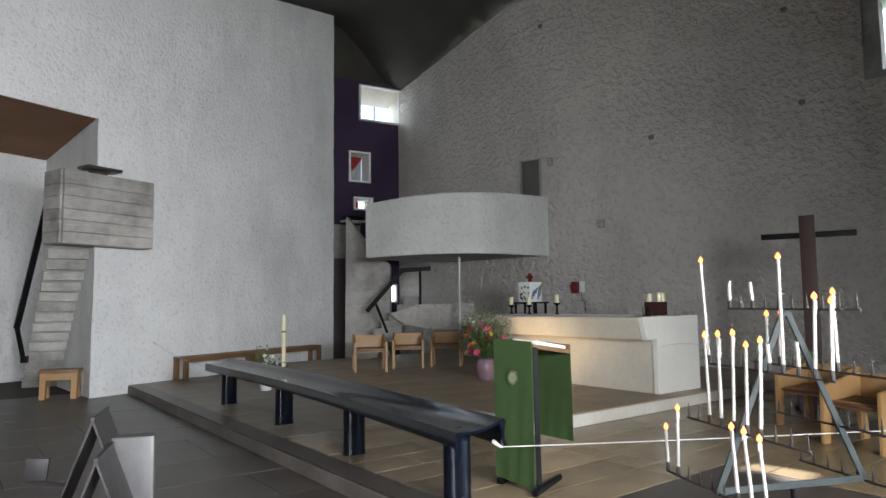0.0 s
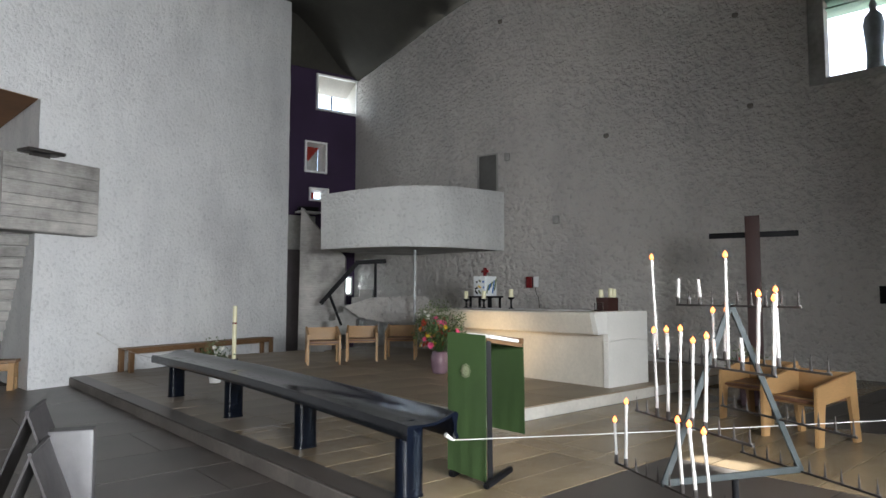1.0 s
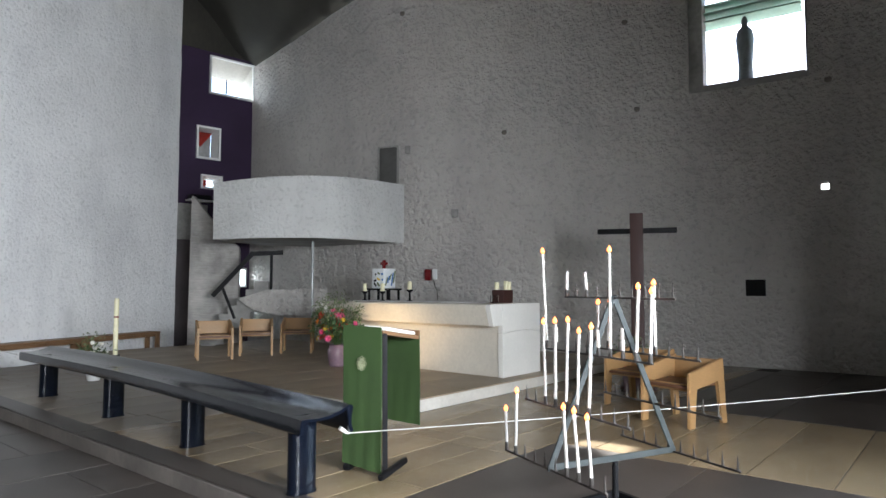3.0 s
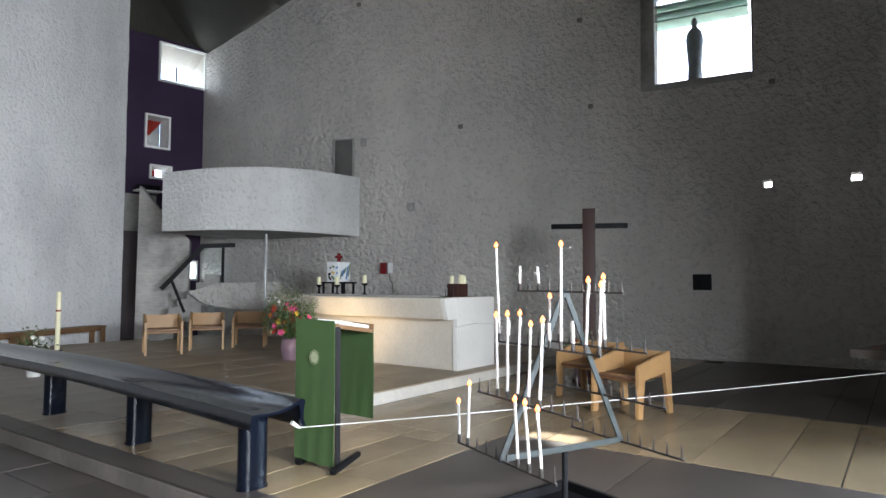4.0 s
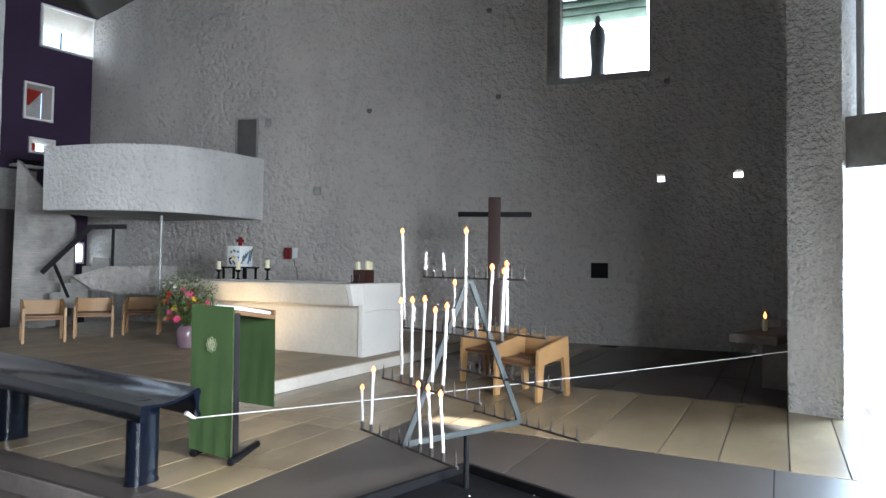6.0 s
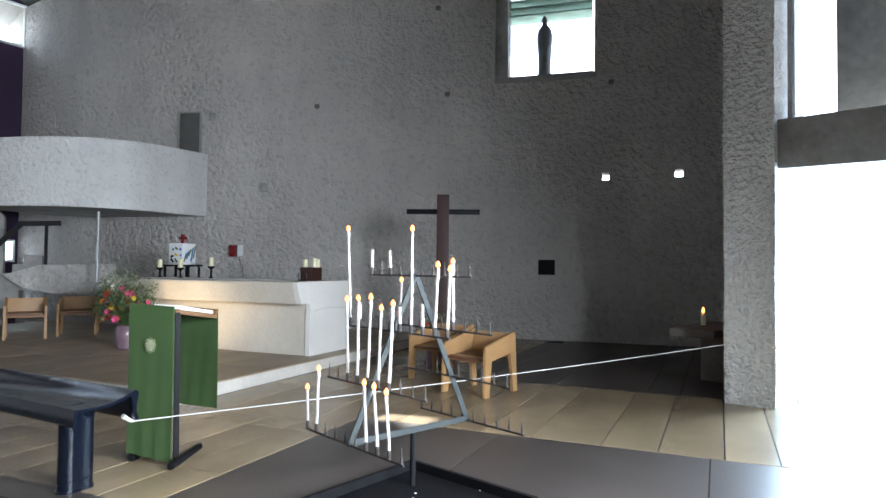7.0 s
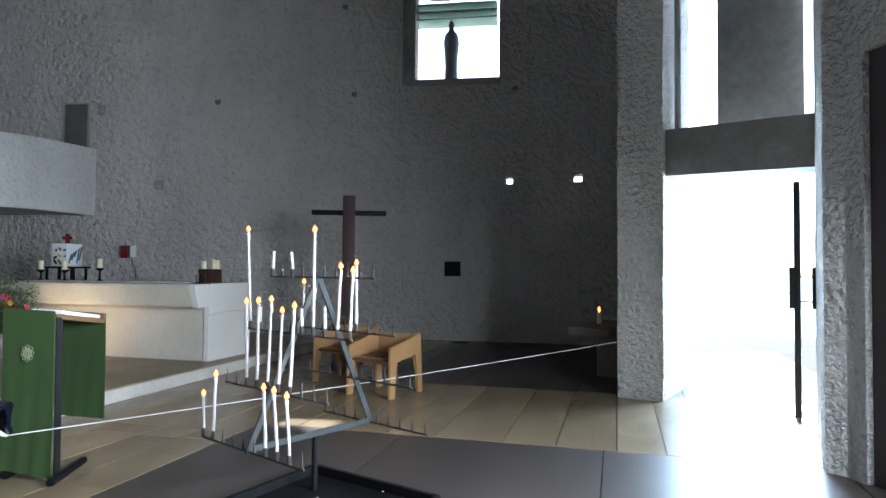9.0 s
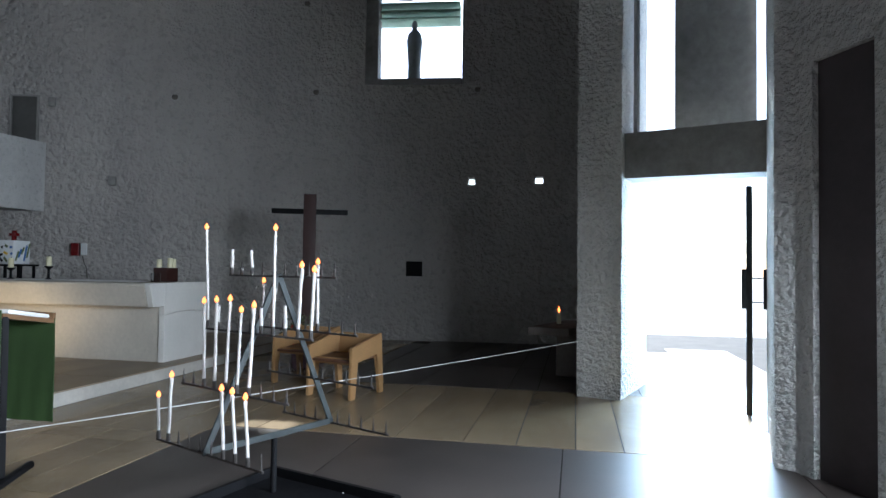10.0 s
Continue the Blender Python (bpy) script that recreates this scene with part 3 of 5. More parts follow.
bar(bm, (LA.x, LA.y, 2.765), (LB.x, LB.y, 2.70), 0.42, 0.52)
structure("trim_lintel", bm, CONCRETE, "grey raw concrete lintel over the door", "lintel")
bm = B()
prism(bm, [(6.74, 4.60), (6.99, 2.98), (8.0, 3.35), (7.75, 5.02)], 2.505, 2.66)
structure("ceiling_doorway", bm, PARAPET, "white plastered soffit of the deep doorway", "ceiling")
dl = new("doorway_light", bpy.data.lights.new("doorway_light", "AREA"))
dl.data.shape, dl.data.size, dl.data.size_y = "RECTANGLE", 1.5, 2.3
dl.data.energy, dl.data.color = 105.0, (0.68, 0.85, 1.0)
dl.matrix_world = look((8.3, 4.45, 1.32), (6.6, 3.6, 1.1))
bm = B()
bar(bm, (LA.x, LA.y, 8.5), (LB.x, LB.y, 8.5), 0.6, 4.4)
structure("wall_over_door", bm, PIER, "limewashed wall above the door glazing", "wall")
over = tagged(new("window_9"), "tall glazing above the lintel with a concrete fin", "window", kind="structure")
bm = B()
bar(bm, (LA.x + 0.1, LA.y, 4.66), (LB.x + 0.1, LB.y, 4.66), 0.012, 3.26)
g = part("pane", bm, GLASS, over, smooth=False)
g.visible_shadow = False
bm = B()
bar(bm, (7.21, 4.33, 4.70), (7.60, 3.52, 4.70), 0.1, 3.35)
part("fin", bm, CONCRETE, over, "grey concrete fin behind the glass", smooth=False)
bm = B()
for x, y in ((6.62, 4.47), (6.90, 3.02)):
    box(bm, (0.05, 0.05, 3.3), (x, y, 3.0))
part("window_frame", bm, CONCRETE, over, smooth=False)

# open pivoting door, seen by its edge
door = tagged(new("door_1"), "narrow dark door leaf standing open, seen edge-on", "door", kind="structure")
door.matrix_world = pose(6.53, 3.09, 0.0, 0, 0, math.degrees(math.atan2(3.09, 6.40)))
bm = B()
box(bm, (1.0, 0.058, 2.28), (0.5, 0, 0.03), 0, 0.012)
part("leaf", bm, STEEL, door)
for y in (-0.15, 0.045):
    bm = B()
    box(bm, (0.05, 0.05, 0.40), (0.03, y, 1.08), 0, 0.008)
    box(bm, (0.02, abs(y), 0.014), (0.04, y / 2, 1.14))
    box(bm, (0.02, abs(y), 0.014), (0.04, y / 2, 1.38))
    part("door_handle", bm, STEEL, door)

# roof shell
bm = B()
xs, ys = [-15 + 0.5 * i for i in range(64)], [-14 + 0.5 * i for i in range(70)]
def sun_block_reach(s):
    """How far the added, unseen overhang reaches beyond the altar wall; its notch trims the sun patch."""
    if s < along(9.5, 8.85) or s > along(3.0, 13.4):
        return 0.8
    # shorter over half the window, so only a small patch of sun gets in
    return 5.85 if -1.0 < s - (WIN[0] + WIN[1]) / 2 < 0 else 8.0


def shell(x, y):
    """The underside inside the place, and the added upturned overhang beyond the altar wall."""
    p, n = on_wall(x, y)
    out = -(Vector((x, y)) - p).dot(n)
    return roof(p.x, p.y) + 0.25 * out if out > 0 else roof(x, y)


under = [[shell(x, y) for y in ys] for x in xs]
lo = [[bm.verts.new((x, y, under[i][j])) for j, y in enumerate(ys)] for i, x in enumerate(xs)]
hi = [[bm.verts.new((x, y, under[i][j] + 0.35)) for j, y in enumerate(ys)] for i, x in enumerate(xs)]


def covered(i, j):
    """Whether the roof reaches over this field of its grid."""
    if not (0 <= i < len(xs) - 1 and 0 <= j < len(ys) - 1):
        return False
    x, y = xs[i] + 0.25, ys[j] + 0.25
    if x > 7.6 and y < 6.5:
        return False
    p, n = on_wall(x, y)
    return (Vector((x, y)) - p).dot(n) > -sun_block_reach(along(x, y)) and y < 19.2


for i in range(len(xs) - 1):
    for j in range(len(ys) - 1):
        if not covered(i, j):
            continue
        bm.faces.new((lo[i][j], lo[i][j + 1], lo[i + 1][j + 1], lo[i + 1][j]))
        bm.faces.new((hi[i][j], hi[i + 1][j], hi[i + 1][j + 1], hi[i][j + 1]))
        for di, dj, a, b in ((-1, 0, (i, j), (i, j + 1)), (1, 0, (i + 1, j), (i + 1, j + 1)), (0, -1, (i, j), (i + 1, j)), (0, 1, (i, j + 1), (i + 1, j + 1))):
            if not covered(i + di, j + dj):
                bm.faces.new((lo[a[0]][a[1]], lo[b[0]][b[1]], hi[b[0]][b[1]], hi[a[0]][a[1]]))
bmesh.ops.delete(bm, geom=[v for v in bm.verts if not v.link_faces], context="VERTS")
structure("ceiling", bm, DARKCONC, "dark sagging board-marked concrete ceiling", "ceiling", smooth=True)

# altar platform
bm = B()
prism(bm, [pq(PLAT_P, PLAT_Q), pq(11.6, PLAT_Q), pq(11.6, 13.6), pq(PLAT_P, 13.6)], -0.004, PLAT_Z - 0.01, 0.006)
platform = structure("floor_platform", bm, RISER, "one-step altar platform with a pale stone riser", "platform")

# balcony with its curved parapet
BAL = curve([(-2.22, 13.75), (-1.25, 13.10), (-0.31, 12.86), (0.5, 13.05), (1.2, 13.55), (1.9, 14.15)], 8)
balcony = thing("balcony", "white curved concrete choir balcony cantilevered from the wall", "balcony", (0, 0, 0))
bm = B()
wall_mesh(bm, BAL, 2.42, lambda x, y: 3.66 + 0.03 * x, -0.14, (), 0.25, 0.008)
part("parapet", bm, PARAPET, balcony, "rough white curved parapet", smooth=False)
bm = B()
prism(bm, [(p.x * 0.99, p.y + 0.07) for p in BAL] + [(0.4, 15.8), (-1.2, 15.6), (-2.12, 14.4)], 2.425, 2.56)
part("slab", bm, CONCRETE, balcony, smooth=False)
bm = B()
tube(bm, [(-0.21, 14.0, PLAT_Z), (-0.21, 14.0, 2.44)], 0.03, 12)
part("column", bm, GALV, balcony, "thin white steel column")


# ---- things ----
def armchair(at, rz, label, group):
    """Low oak armchair; it faces local -y."""
    c = thing("armchair", label, "chair", at, rz, group)
    for x in (-0.29, 0.29):
        bm = B()
        # side frame: arch with splayed legs and a sloping arm
        o = [(-0.32, 0), (-0.23, 0), (-0.20, 0.40), (0.18, 0.46), (0.24, 0), (0.33, 0), (0.28, 0.69), (-0.31, 0.56)]
        n = len(o)
        vs = solid(bm, [(x - 0.02, y, z) for y, z in o] + [(x + 0.02, y, z) for y, z in o],
                   [tuple(range(n)), tuple(range(2 * n - 1, n - 1, -1))] + [(i, n + i, n + (i + 1) % n, (i + 1) % n) for i in range(n)])
        bmesh.ops.bevel(bm, geom=list({e for v in vs for e in v.link_edges}), offset=0.006, segments=2, affect="EDGES")
        part("side_frame", bm, OAK, c)
    bm = B()
    box(bm, (0.54, 0.46, 0.03), (0, -0.01, 0.40), 0, 0.008, pose(0, 0, 0, 3, 0, 0))
    part("seat", bm, LEATHER, c, "red-brown seat board")
    bm = B()
    box(bm, (0.54, 0.025, 0.28), (0, 0.20, 0.41), 0, 0.008, pose(0, 0, 0, -5, 0, 0))
    part("backrest", bm, OAK, c)
    bm = B()
    box(bm, (0.54, 0.03, 0.07), (0, -0.20, 0.36), 0, 0.006)
    part("front_rail", bm, OAK, c)
    return c


first = armchair((-1.92, 12.35, PLAT_Z), 14, "pale oak armchair with brown seat, on the altar platform", "chairs under the balcony")
copy_thing(first, pose(-1.24, 13.0, PLAT_Z, 0, 0, 5))
copy_thing(first, pose(-0.47, 13.35, PLAT_Z, 0, 0, -3))
side = armchair((3.90, 6.45, 0), -66, "pale oak armchair with sloping arms, beside the altar step", "chairs beside the cross")
copy_thing(side, pose(3.92, 7.45, 0, 0, 0, -60))


def bench(at, rz, length, label):
    b = thing("bench", label, "bench", at, rz, "benches along the tower wall")
    bm = B()
    box(bm, (length, 0.36, 0.045), (0, 0, 0.405), 0, 0.01)
    part("seat", bm, OAKDARK, b)
    for x in (-length / 2 + 0.05, length / 2 - 0.05):
        for y in (-0.14, 0.14):
            bm = B()
            box(bm, (0.09, 0.07, 0.405), (x, y, 0), 0, 0.008)
            part("leg", bm, OAKDARK, b)
    bm = B()
    box(bm, (length - 0.16, 0.03, 0.06), (0, -0.12, 0.34), 0, 0.005)
    part("apron", bm, OAKDARK, b)
    return b


td = (Vector(TB) - Vector(TA)).normalized()
tn = Vector((td.y, -td.x))
trz = math.degrees(math.atan2(td.y, td.x))
for s, ln in ((2.55, 1.9), (4.5, 1.95)):
    c = Vector(TA) + td * s + tn * 0.24
    bench((c.x, c.y, 0), trz, ln, "brown wooden bench against the white tower wall")

stool = thing("stool", "pale wooden block stool with slab legs on the nave floor", "stool", (-7.12, 11.0, NAVE_Z), 20)
bm = B()
box(bm, (0.62, 0.36, 0.05), (0, 0, 0.45), 0, 0.008)
part("seat", bm, OAKDARK, stool)
for x in (-0.24, 0.24):
    bm = B()
    n = [(-0.17, 0), (-0.06, 0), (-0.06, 0.2), (0.06, 0.2), (0.07, 0), (0.16, 0), (0.15, 0.45), (-0.15, 0.45)]
    solid(bm, [(x - 0.045, y, z) for y, z in n] + [(x + 0.045, y, z) for y, z in n], [tuple(range(8)), tuple(range(15, 7, -1))] + [(i, 8 + i, 8 + (i + 1) % 8, (i + 1) % 8) for i in range(8)])
    part("leg", bm, OAK, stool)
bm = B()
box(bm, (0.5, 0.03, 0.12), (0, -0.13, 0.32), 0, 0.005)
part("apron", bm, OAK, stool)

# concrete pulpit, its boards and the stair up to it
pul = thing("pulpit", "board-marked raw concrete pulpit box projecting from the tower wall", "pulpit", (*(Vector(TA) + td * -0.49 + tn * 0.31), 2.48), trz)
PW, PD, PH = 1.64, 0.55, 1.25
bm = B()
box(bm, (PW - 0.04, PD - 0.02, 0.12), (PW / 2 - 0.25, PD / 2, 0))
part("base_slab", bm, CONCRETE, pul, smooth=False)
rows = [0.19, 0.2, 0.18, 0.22, 0.2, 0.24]
z = 0.012
for h in rows:
    bm = B()
    box(bm, (PW, 0.07, h - 0.006), (PW / 2 - 0.25, 0, z), 0, 0.004, None, 1)
    part("board", bm, BOARD, pul)
    for x in (-0.25, PW - 0.25):
        bm = B()
        box(bm, (0.07, PD - 0.05, h - 0.006), (x, PD / 2, z), 0, 0.004, None, 1)
        part("board", bm, BOARD, pul)
    z += h
bm = B()
box(bm, (0.62, 0.34, 0.05), (0.45, 0.14, PH + 0.08), 0, 0.006, pose(0, 0, 0, 0, 0, 0))
box(bm, (0.3, 0.1, 0.1), (0.45, 0.2, PH - 0.01))
part("book_rest", bm, RUST, pul, "dark metal-edged book rest")

stair = thing("pulpit_stair", "steep concrete stair climbing to the pulpit beside the tower wall", "stair", (0, 0, 0))
for k in range(14):
    c = Vector((-8.55, 12.75)).lerp(Vector((-7.20, 11.35)), k / 12)
    bm = B()
    box(bm, (0.80, 0.36, 0.185), (c.x, c.y, NAVE_Z + 0.187 * k), 26, 0.006)
    part("step", bm, BOARD, stair)
    bm = B()
    box(bm, (0.84, 0.39, 0.03), (c.x, c.y, NAVE_Z + 0.187 * k + 0.153), 26, 0.005)
    part("tread", bm, CONCRETE, stair)
bm = B()
bar(bm, (-7.43, 10.95, 3.36), (-8.51, 11.77, 1.06), 0.10, 0.05)
part("handrail", bm, BLACK, stair, "black flat-bar handrail")
bm = B()
bar(bm, (-8.51, 11.77, 1.08), (-8.41, 11.85, 0.45), 0.06, 0.06, (1, 0, 0))
part("baluster", bm, BLACK, stair)
bm = B()
box(bm, (0.10, 0.16, 0.12), (-8.40, 11.86, 0.40), 20, 0.008)
part("wall_bracket", bm, BLACK, stair)

# stair to the balcony, its concrete fin, handrail
st = thing("balcony_stair", "raw concrete stair with black handrail rising under the balcony", "stair", (0, 0, 0))
bm = B()
solid(bm, [(-3.06, 15.65, 0.0), (-1.95, 15.72, 0.0), (-1.95, 15.72, 2.38), (-2.46, 15.72, 2.85), (-3.03, 15.65, 3.6),
           (-3.02, 15.95, 0.0), (-1.95, 16.02, 0.0), (-1.95, 16.02, 2.38), (-2.46, 16.02, 2.85), (-2.99, 15.95, 3.6)],
      [(0, 1, 2, 3, 4), (9, 8, 7, 6, 5), (0, 5, 6, 1), (1, 6, 7, 2), (2, 7, 8, 3), (3, 8, 9, 4), (4, 9, 5, 0)])
bmesh.ops.bevel(bm, geom=bm.edges[:], offset=0.02, segments=2, affect="EDGES")
part("side_wall", bm, BOARD, st, "board-marked concrete side wall", smooth=False)
for k in range(7):
    bm = B()
    x = -2.62 + 0.185 * k
    zt = 0.50 + 0.18 * k
    prism(bm, [(x, 14.95), (x + 0.30, 14.97), (x + 0.30, 15.66), (x, 15.66)], max(0.0, zt - 0.5), zt, 0.008)
    part("step", bm, CONCRETE, st)
bm = B()
bar(bm, (-2.40, 14.95, 1.25), (-1.57, 15.0, 2.2), 0.06, 0.10)
bar(bm, (-1.62, 15.0, 2.2), (-0.9, 15.05, 2.24), 0.06, 0.10)
part("handrail", bm, BLACK, st)
for a, b in (((-2.2, 14.97, 1.45), (-1.92, 14.97, 0.75)), ((-1.15, 15.03, 2.2), (-1.15, 15.03, 1.35))):
    bm = B()
    bar(bm, a, b, 0.06, 0.04, (0, 1, 0))
    part("baluster", bm, BLACK, st)
bm = B()
o = [(-1.82, 1.19), (-1.5, 0.95), (-1.0, 0.84), (0.1, 0.80), (0.1, 1.42), (-1.2, 1.40)]
n = len(o)
solid(bm, [(x, 14.72, zz) for x, zz in o] + [(x, 14.86, zz) for x, zz in o], [tuple(range(n)), tuple(range(2 * n - 1, n - 1, -1))] + [(i, n + i, n + (i + 1) % n, (i + 1) % n) for i in range(n)])
roughen(bm, 2, 0.012)
part("cheek", bm, GREY, st, "rough plastered stair cheek", smooth=False)

shelf = thing("wall_shelf", "pale wooden shelf with dark books behind the stair", "shelf", (-3.22, 17.10, 3.60), prz)
bm = B()
box(bm, (0.6, 0.3, 0.04), (0, 0.25, 0), 0, 0.005)
part("board", bm, WHITEPAINT, shelf)
bm = B()
box(bm, (0.5, 0.22, 0.12), (0, 0.25, 0.04), 0, 0.01)
part("books", bm, BLACK, shelf)

# communion rail
RAIL_P = curve([(2.95, 3.0), (2.99, 3.35), (3.21, 5.45), (3.34, 7.37), (3.38, 9.46), (3.38, 10.05)], 8)


def rail_p(q):
    a = min(range(len(RAIL_P) - 1), key=lambda i: abs(RAIL_P[i].y - q))
    return RAIL_P[a].x


RAIL = [pq(2.985, 3.375, 0)] + [pq(v.x, v.y, 0) for v in RAIL_P[9:]]
rail = thing("communion_rail", "long black cast-iron communion rail on round posts", "rail", (0, 0, 0))
prof = [(-0.20, 0.44), (-0.212, 0.452), (-0.210, 0.53), (-0.20, 0.548), (-0.17, 0.550), (-0.07, 0.546), (0.02, 0.556), (0.10, 0.580), (0.165, 0.608), (0.188, 0.610), (0.205, 0.592),
        (0.192, 0.53), (0.190, 0.47), (0.208, 0.43), (0.190, 0.415), (0.168, 0.45), (0.165, 0.52), (0.150, 0.578), (0.09, 0.555), (0.01, 0.532), (-0.17, 0.527), (-0.188, 0.515), (-0.188, 0.445)]
cutp = len(RAIL) // 3 + 1
for seg in (RAIL[:cutp + 1], RAIL[cutp:]):
    bm = B()
    sweep(bm, seg, prof)
    part("top_section", bm, IRON, rail)
for q in (3.62, 5.45, 7.38, 9.42):
    bm = B()
    o = pq(rail_p(q) - 0.05, q)
    ring = [(0.052 * sx + 0.058 * math.cos(t_), 0.06 * math.sin(t_)) for sx, t0 in ((1, -90), (-1, 90)) for t_ in [radians(t0 + 22.5 * j) for j in range(9)]]
    prism(bm, [(o[0] + PV.x * a + QV.x * b, o[1] + PV.y * a + QV.y * b) for a, b in ring], 0.0, 0.55)
    part("post", bm, IRON, rail)
    bm = B()
    prism(bm, [(o[0] + 1.08 * (PV.x * a + QV.x * b), o[1] + 1.08 * (PV.y * a + QV.y * b)) for a, b in ring], 0.0, 0.012)
    part("foot_plate", bm, IRON, rail)

# lectern with its green cloth
lec = thing("lectern", "lectern draped in green cloth, open book on top", "lectern", (0.56, 5.13, 0), 0)
a0, a1, b1 = Vector((-0.33, 0.03)), Vector((-0.05, -0.19)), Vector((0.31, 0.28))


def sheet(pts, thick, fold=0.006):
    """A hanging cloth between four corners, with soft folds."""
    bm = B()
    P0, P1, P2, P3 = (Vector(p) for p in pts)
    nn = (P1 - P0).cross(P3 - P0).normalized()
    g = []
    for side_ in (0, 1):
        g.append([[bm.verts.new(P0.lerp(P1, i / 10).lerp(P3.lerp(P2, i / 10), j / 12) + nn * (side_ * thick + fold * (j / 12) * math.sin(i * 1.9 + 0.4 * j))) for j in range(13)] for i in range(11)])
    for s_ in (0, 1):
        for i in range(10):
            for j in range(12):
                bm.faces.new((g[s_][i][j], g[s_][i + 1][j], g[s_][i + 1][j + 1], g[s_][i][j + 1]))
    for i in range(10):
        for j in (0, 12):
            bm.faces.new((g[0][i][j], g[0][i + 1][j], g[1][i + 1][j], g[1][i][j]))
    for j in range(12):
        for i in (0, 10):
            bm.faces.new((g[0][i][j], g[0][i][j + 1], g[1][i][j + 1], g[1][i][j]))
    return bm


dv = b1 - a1
front = [(a0.x, a0.y, 1.14), (a1.x, a1.y, 1.125), (a1.x + 0.005, a1.y, 0.02), (a0.x + 0.005, a0.y, 0.07)]
back = [(a0.x + dv.x, a0.y + dv.y, 1.05), (b1.x, b1.y, 1.03), (b1.x + 0.01, b1.y, 0.28), (a0.x + dv.x + 0.01, a0.y + dv.y, 0.30)]
fcl = part("front_cloth", sheet(front, 0.012), GREENCLOTH, lec, "green cloth with small pale emblem")
part("back_cloth", sheet(back, 0.012), GREENCLOTH, lec)
u2 = (a1 - a0).normalized()
bm = B()
ctr = a0.lerp(a1, 0.52) - Vector((u2.y, -u2.x)) * -0.012
for k in range(8):
    an = k * math.pi / 4
    for rr in (0.018, 0.034):
        cx, cz = rr * math.cos(an), rr * 1.25 * math.sin(an)
        o = Vector((ctr.x + u2.x * cx, ctr.y + u2.y * cx, 0.845 + cz))
        tube(bm, [o + Vector((u2.x * 0.011 * math.cos(t_), u2.y * 0.011 * math.cos(t_), 0.014 * math.sin(t_))) for t_ in [j * math.pi / 4 for j in range(9)]], 0.0022, 5)
part("emblem", bm, EMBROIDERY, fcl, "pale embroidered knot emblem")
bm = B()
q4 = [(a0.x + dv.x * 0.05, a0.y + dv.y * 0.05, 1.118), (a1.x + dv.x * 0.05, a1.y + dv.y * 0.05, 1.103), (b1.x, b1.y, 1.025), (a0.x + dv.x, a0.y + dv.y, 1.045)]
solid(bm, q4 + [(x, y, zz - 0.03) for x, y, zz in q4], [(0, 1, 2, 3), (7, 6, 5, 4), (0, 4, 5, 1), (1, 5, 6, 2), (2, 6, 7, 3), (3, 7, 4, 0)])
part("desk_board", bm, OAKDARK, lec, smooth=False)
bm = B()
bar(bm, (*b1.lerp(a0 + dv, 0.0), 1.045), (*(a0 + dv), 1.065), 0.03, 0.05)
part("book_stop", bm, OAKDARK, lec)
bm = B()
bar(bm, (a1.x + 0.04, a1.y + 0.03, 0.03), (a1.x + 0.03, a1.y + 0.03, 1.08), 0.04, 0.035, (0, 1, 0), 0.006)
part("upright", bm, BLACK, lec)
bm = B()
fw = Vector((a1.x + 0.04, a1.y + 0.03))
bar(bm, (*(fw - Vector((0.05, 0.16))), 0.03), (*(fw + dv * 0.52), 0.05), 0.045, 0.045, (0, 0, 1), 0.008)
part("foot", bm, BLACK, lec)
bm = B()
fw = Vector((a0.x + 0.03, a0.y + 0.04))
bar(bm, (*(fw - Vector((0.0, 0.05))), 0.03), (*(fw + dv * 0.6), 0.05), 0.06, 0.05, (0, 0, 1), 0.008)
part("foot", bm, BLACK, lec)
book = thing("open_book", "open book with white pages on the lectern", "book", (0, 0, 0))
bm = B()
L = lec.matrix_world
pp = [L @ (Vector(q4[0]).lerp(Vector(q4[1]), u).lerp(Vector(q4[3]).lerp(Vector(q4[2]), u), w)) for u, w in ((0.35, 0.12), (0.98, 0.12), (0.98, 0.92), (0.35, 0.92))]
solid(bm, [p + Vector((0, 0, 0.004)) for p in pp] + [p + Vector((0, 0, 0.03)) for p in pp], [(3, 2, 1, 0), (4, 5, 6, 7), (0, 1, 5, 4), (1, 2, 6, 5), (2, 3, 7, 6), (3, 0, 4, 7)])
bmesh.ops.bevel(bm, geom=bm.edges[:], offset=0.006, segments=2, affect="EDGES")
part("pages", bm, PAPER, book)

# altar
AP, AQ, AW, AL = 7.43, 5.20, 1.33, 3.62
FRONT = 0.315
altar = thing("altar", "long pale cast-stone altar with overhanging front ledge", "altar", pq(AP, AQ, PLAT_Z), TURN)


def altar_piece(name, outline, y0, y1, material, label="", edge=0.008):
    """A piece of the altar, one outline across it drawn out along its length."""
    bm = B()
    n = len(outline)
    vs = solid(bm, [(x, y0, zz) for x, zz in outline] + [(x, y1, zz) for x, zz in outline],
               [tuple(range(n)), tuple(range(2 * n - 1, n - 1, -1))] + [(i, n + i, n + (i + 1) % n, (i + 1) % n) for i in range(n)])
    bmesh.ops.bevel(bm, geom=list({e for v in vs for e in v.link_edges}), offset=edge, segments=2, affect="EDGES")
    return part(name, bm, material, altar, label)


altar_piece("plinth", [(FRONT + 0.02, 0), (FRONT + 0.02, 0.66), (FRONT - 0.0, 0.752), (AW, 0.752), (AW, 0)], 0.085, AL - 0.25, ALTAR)
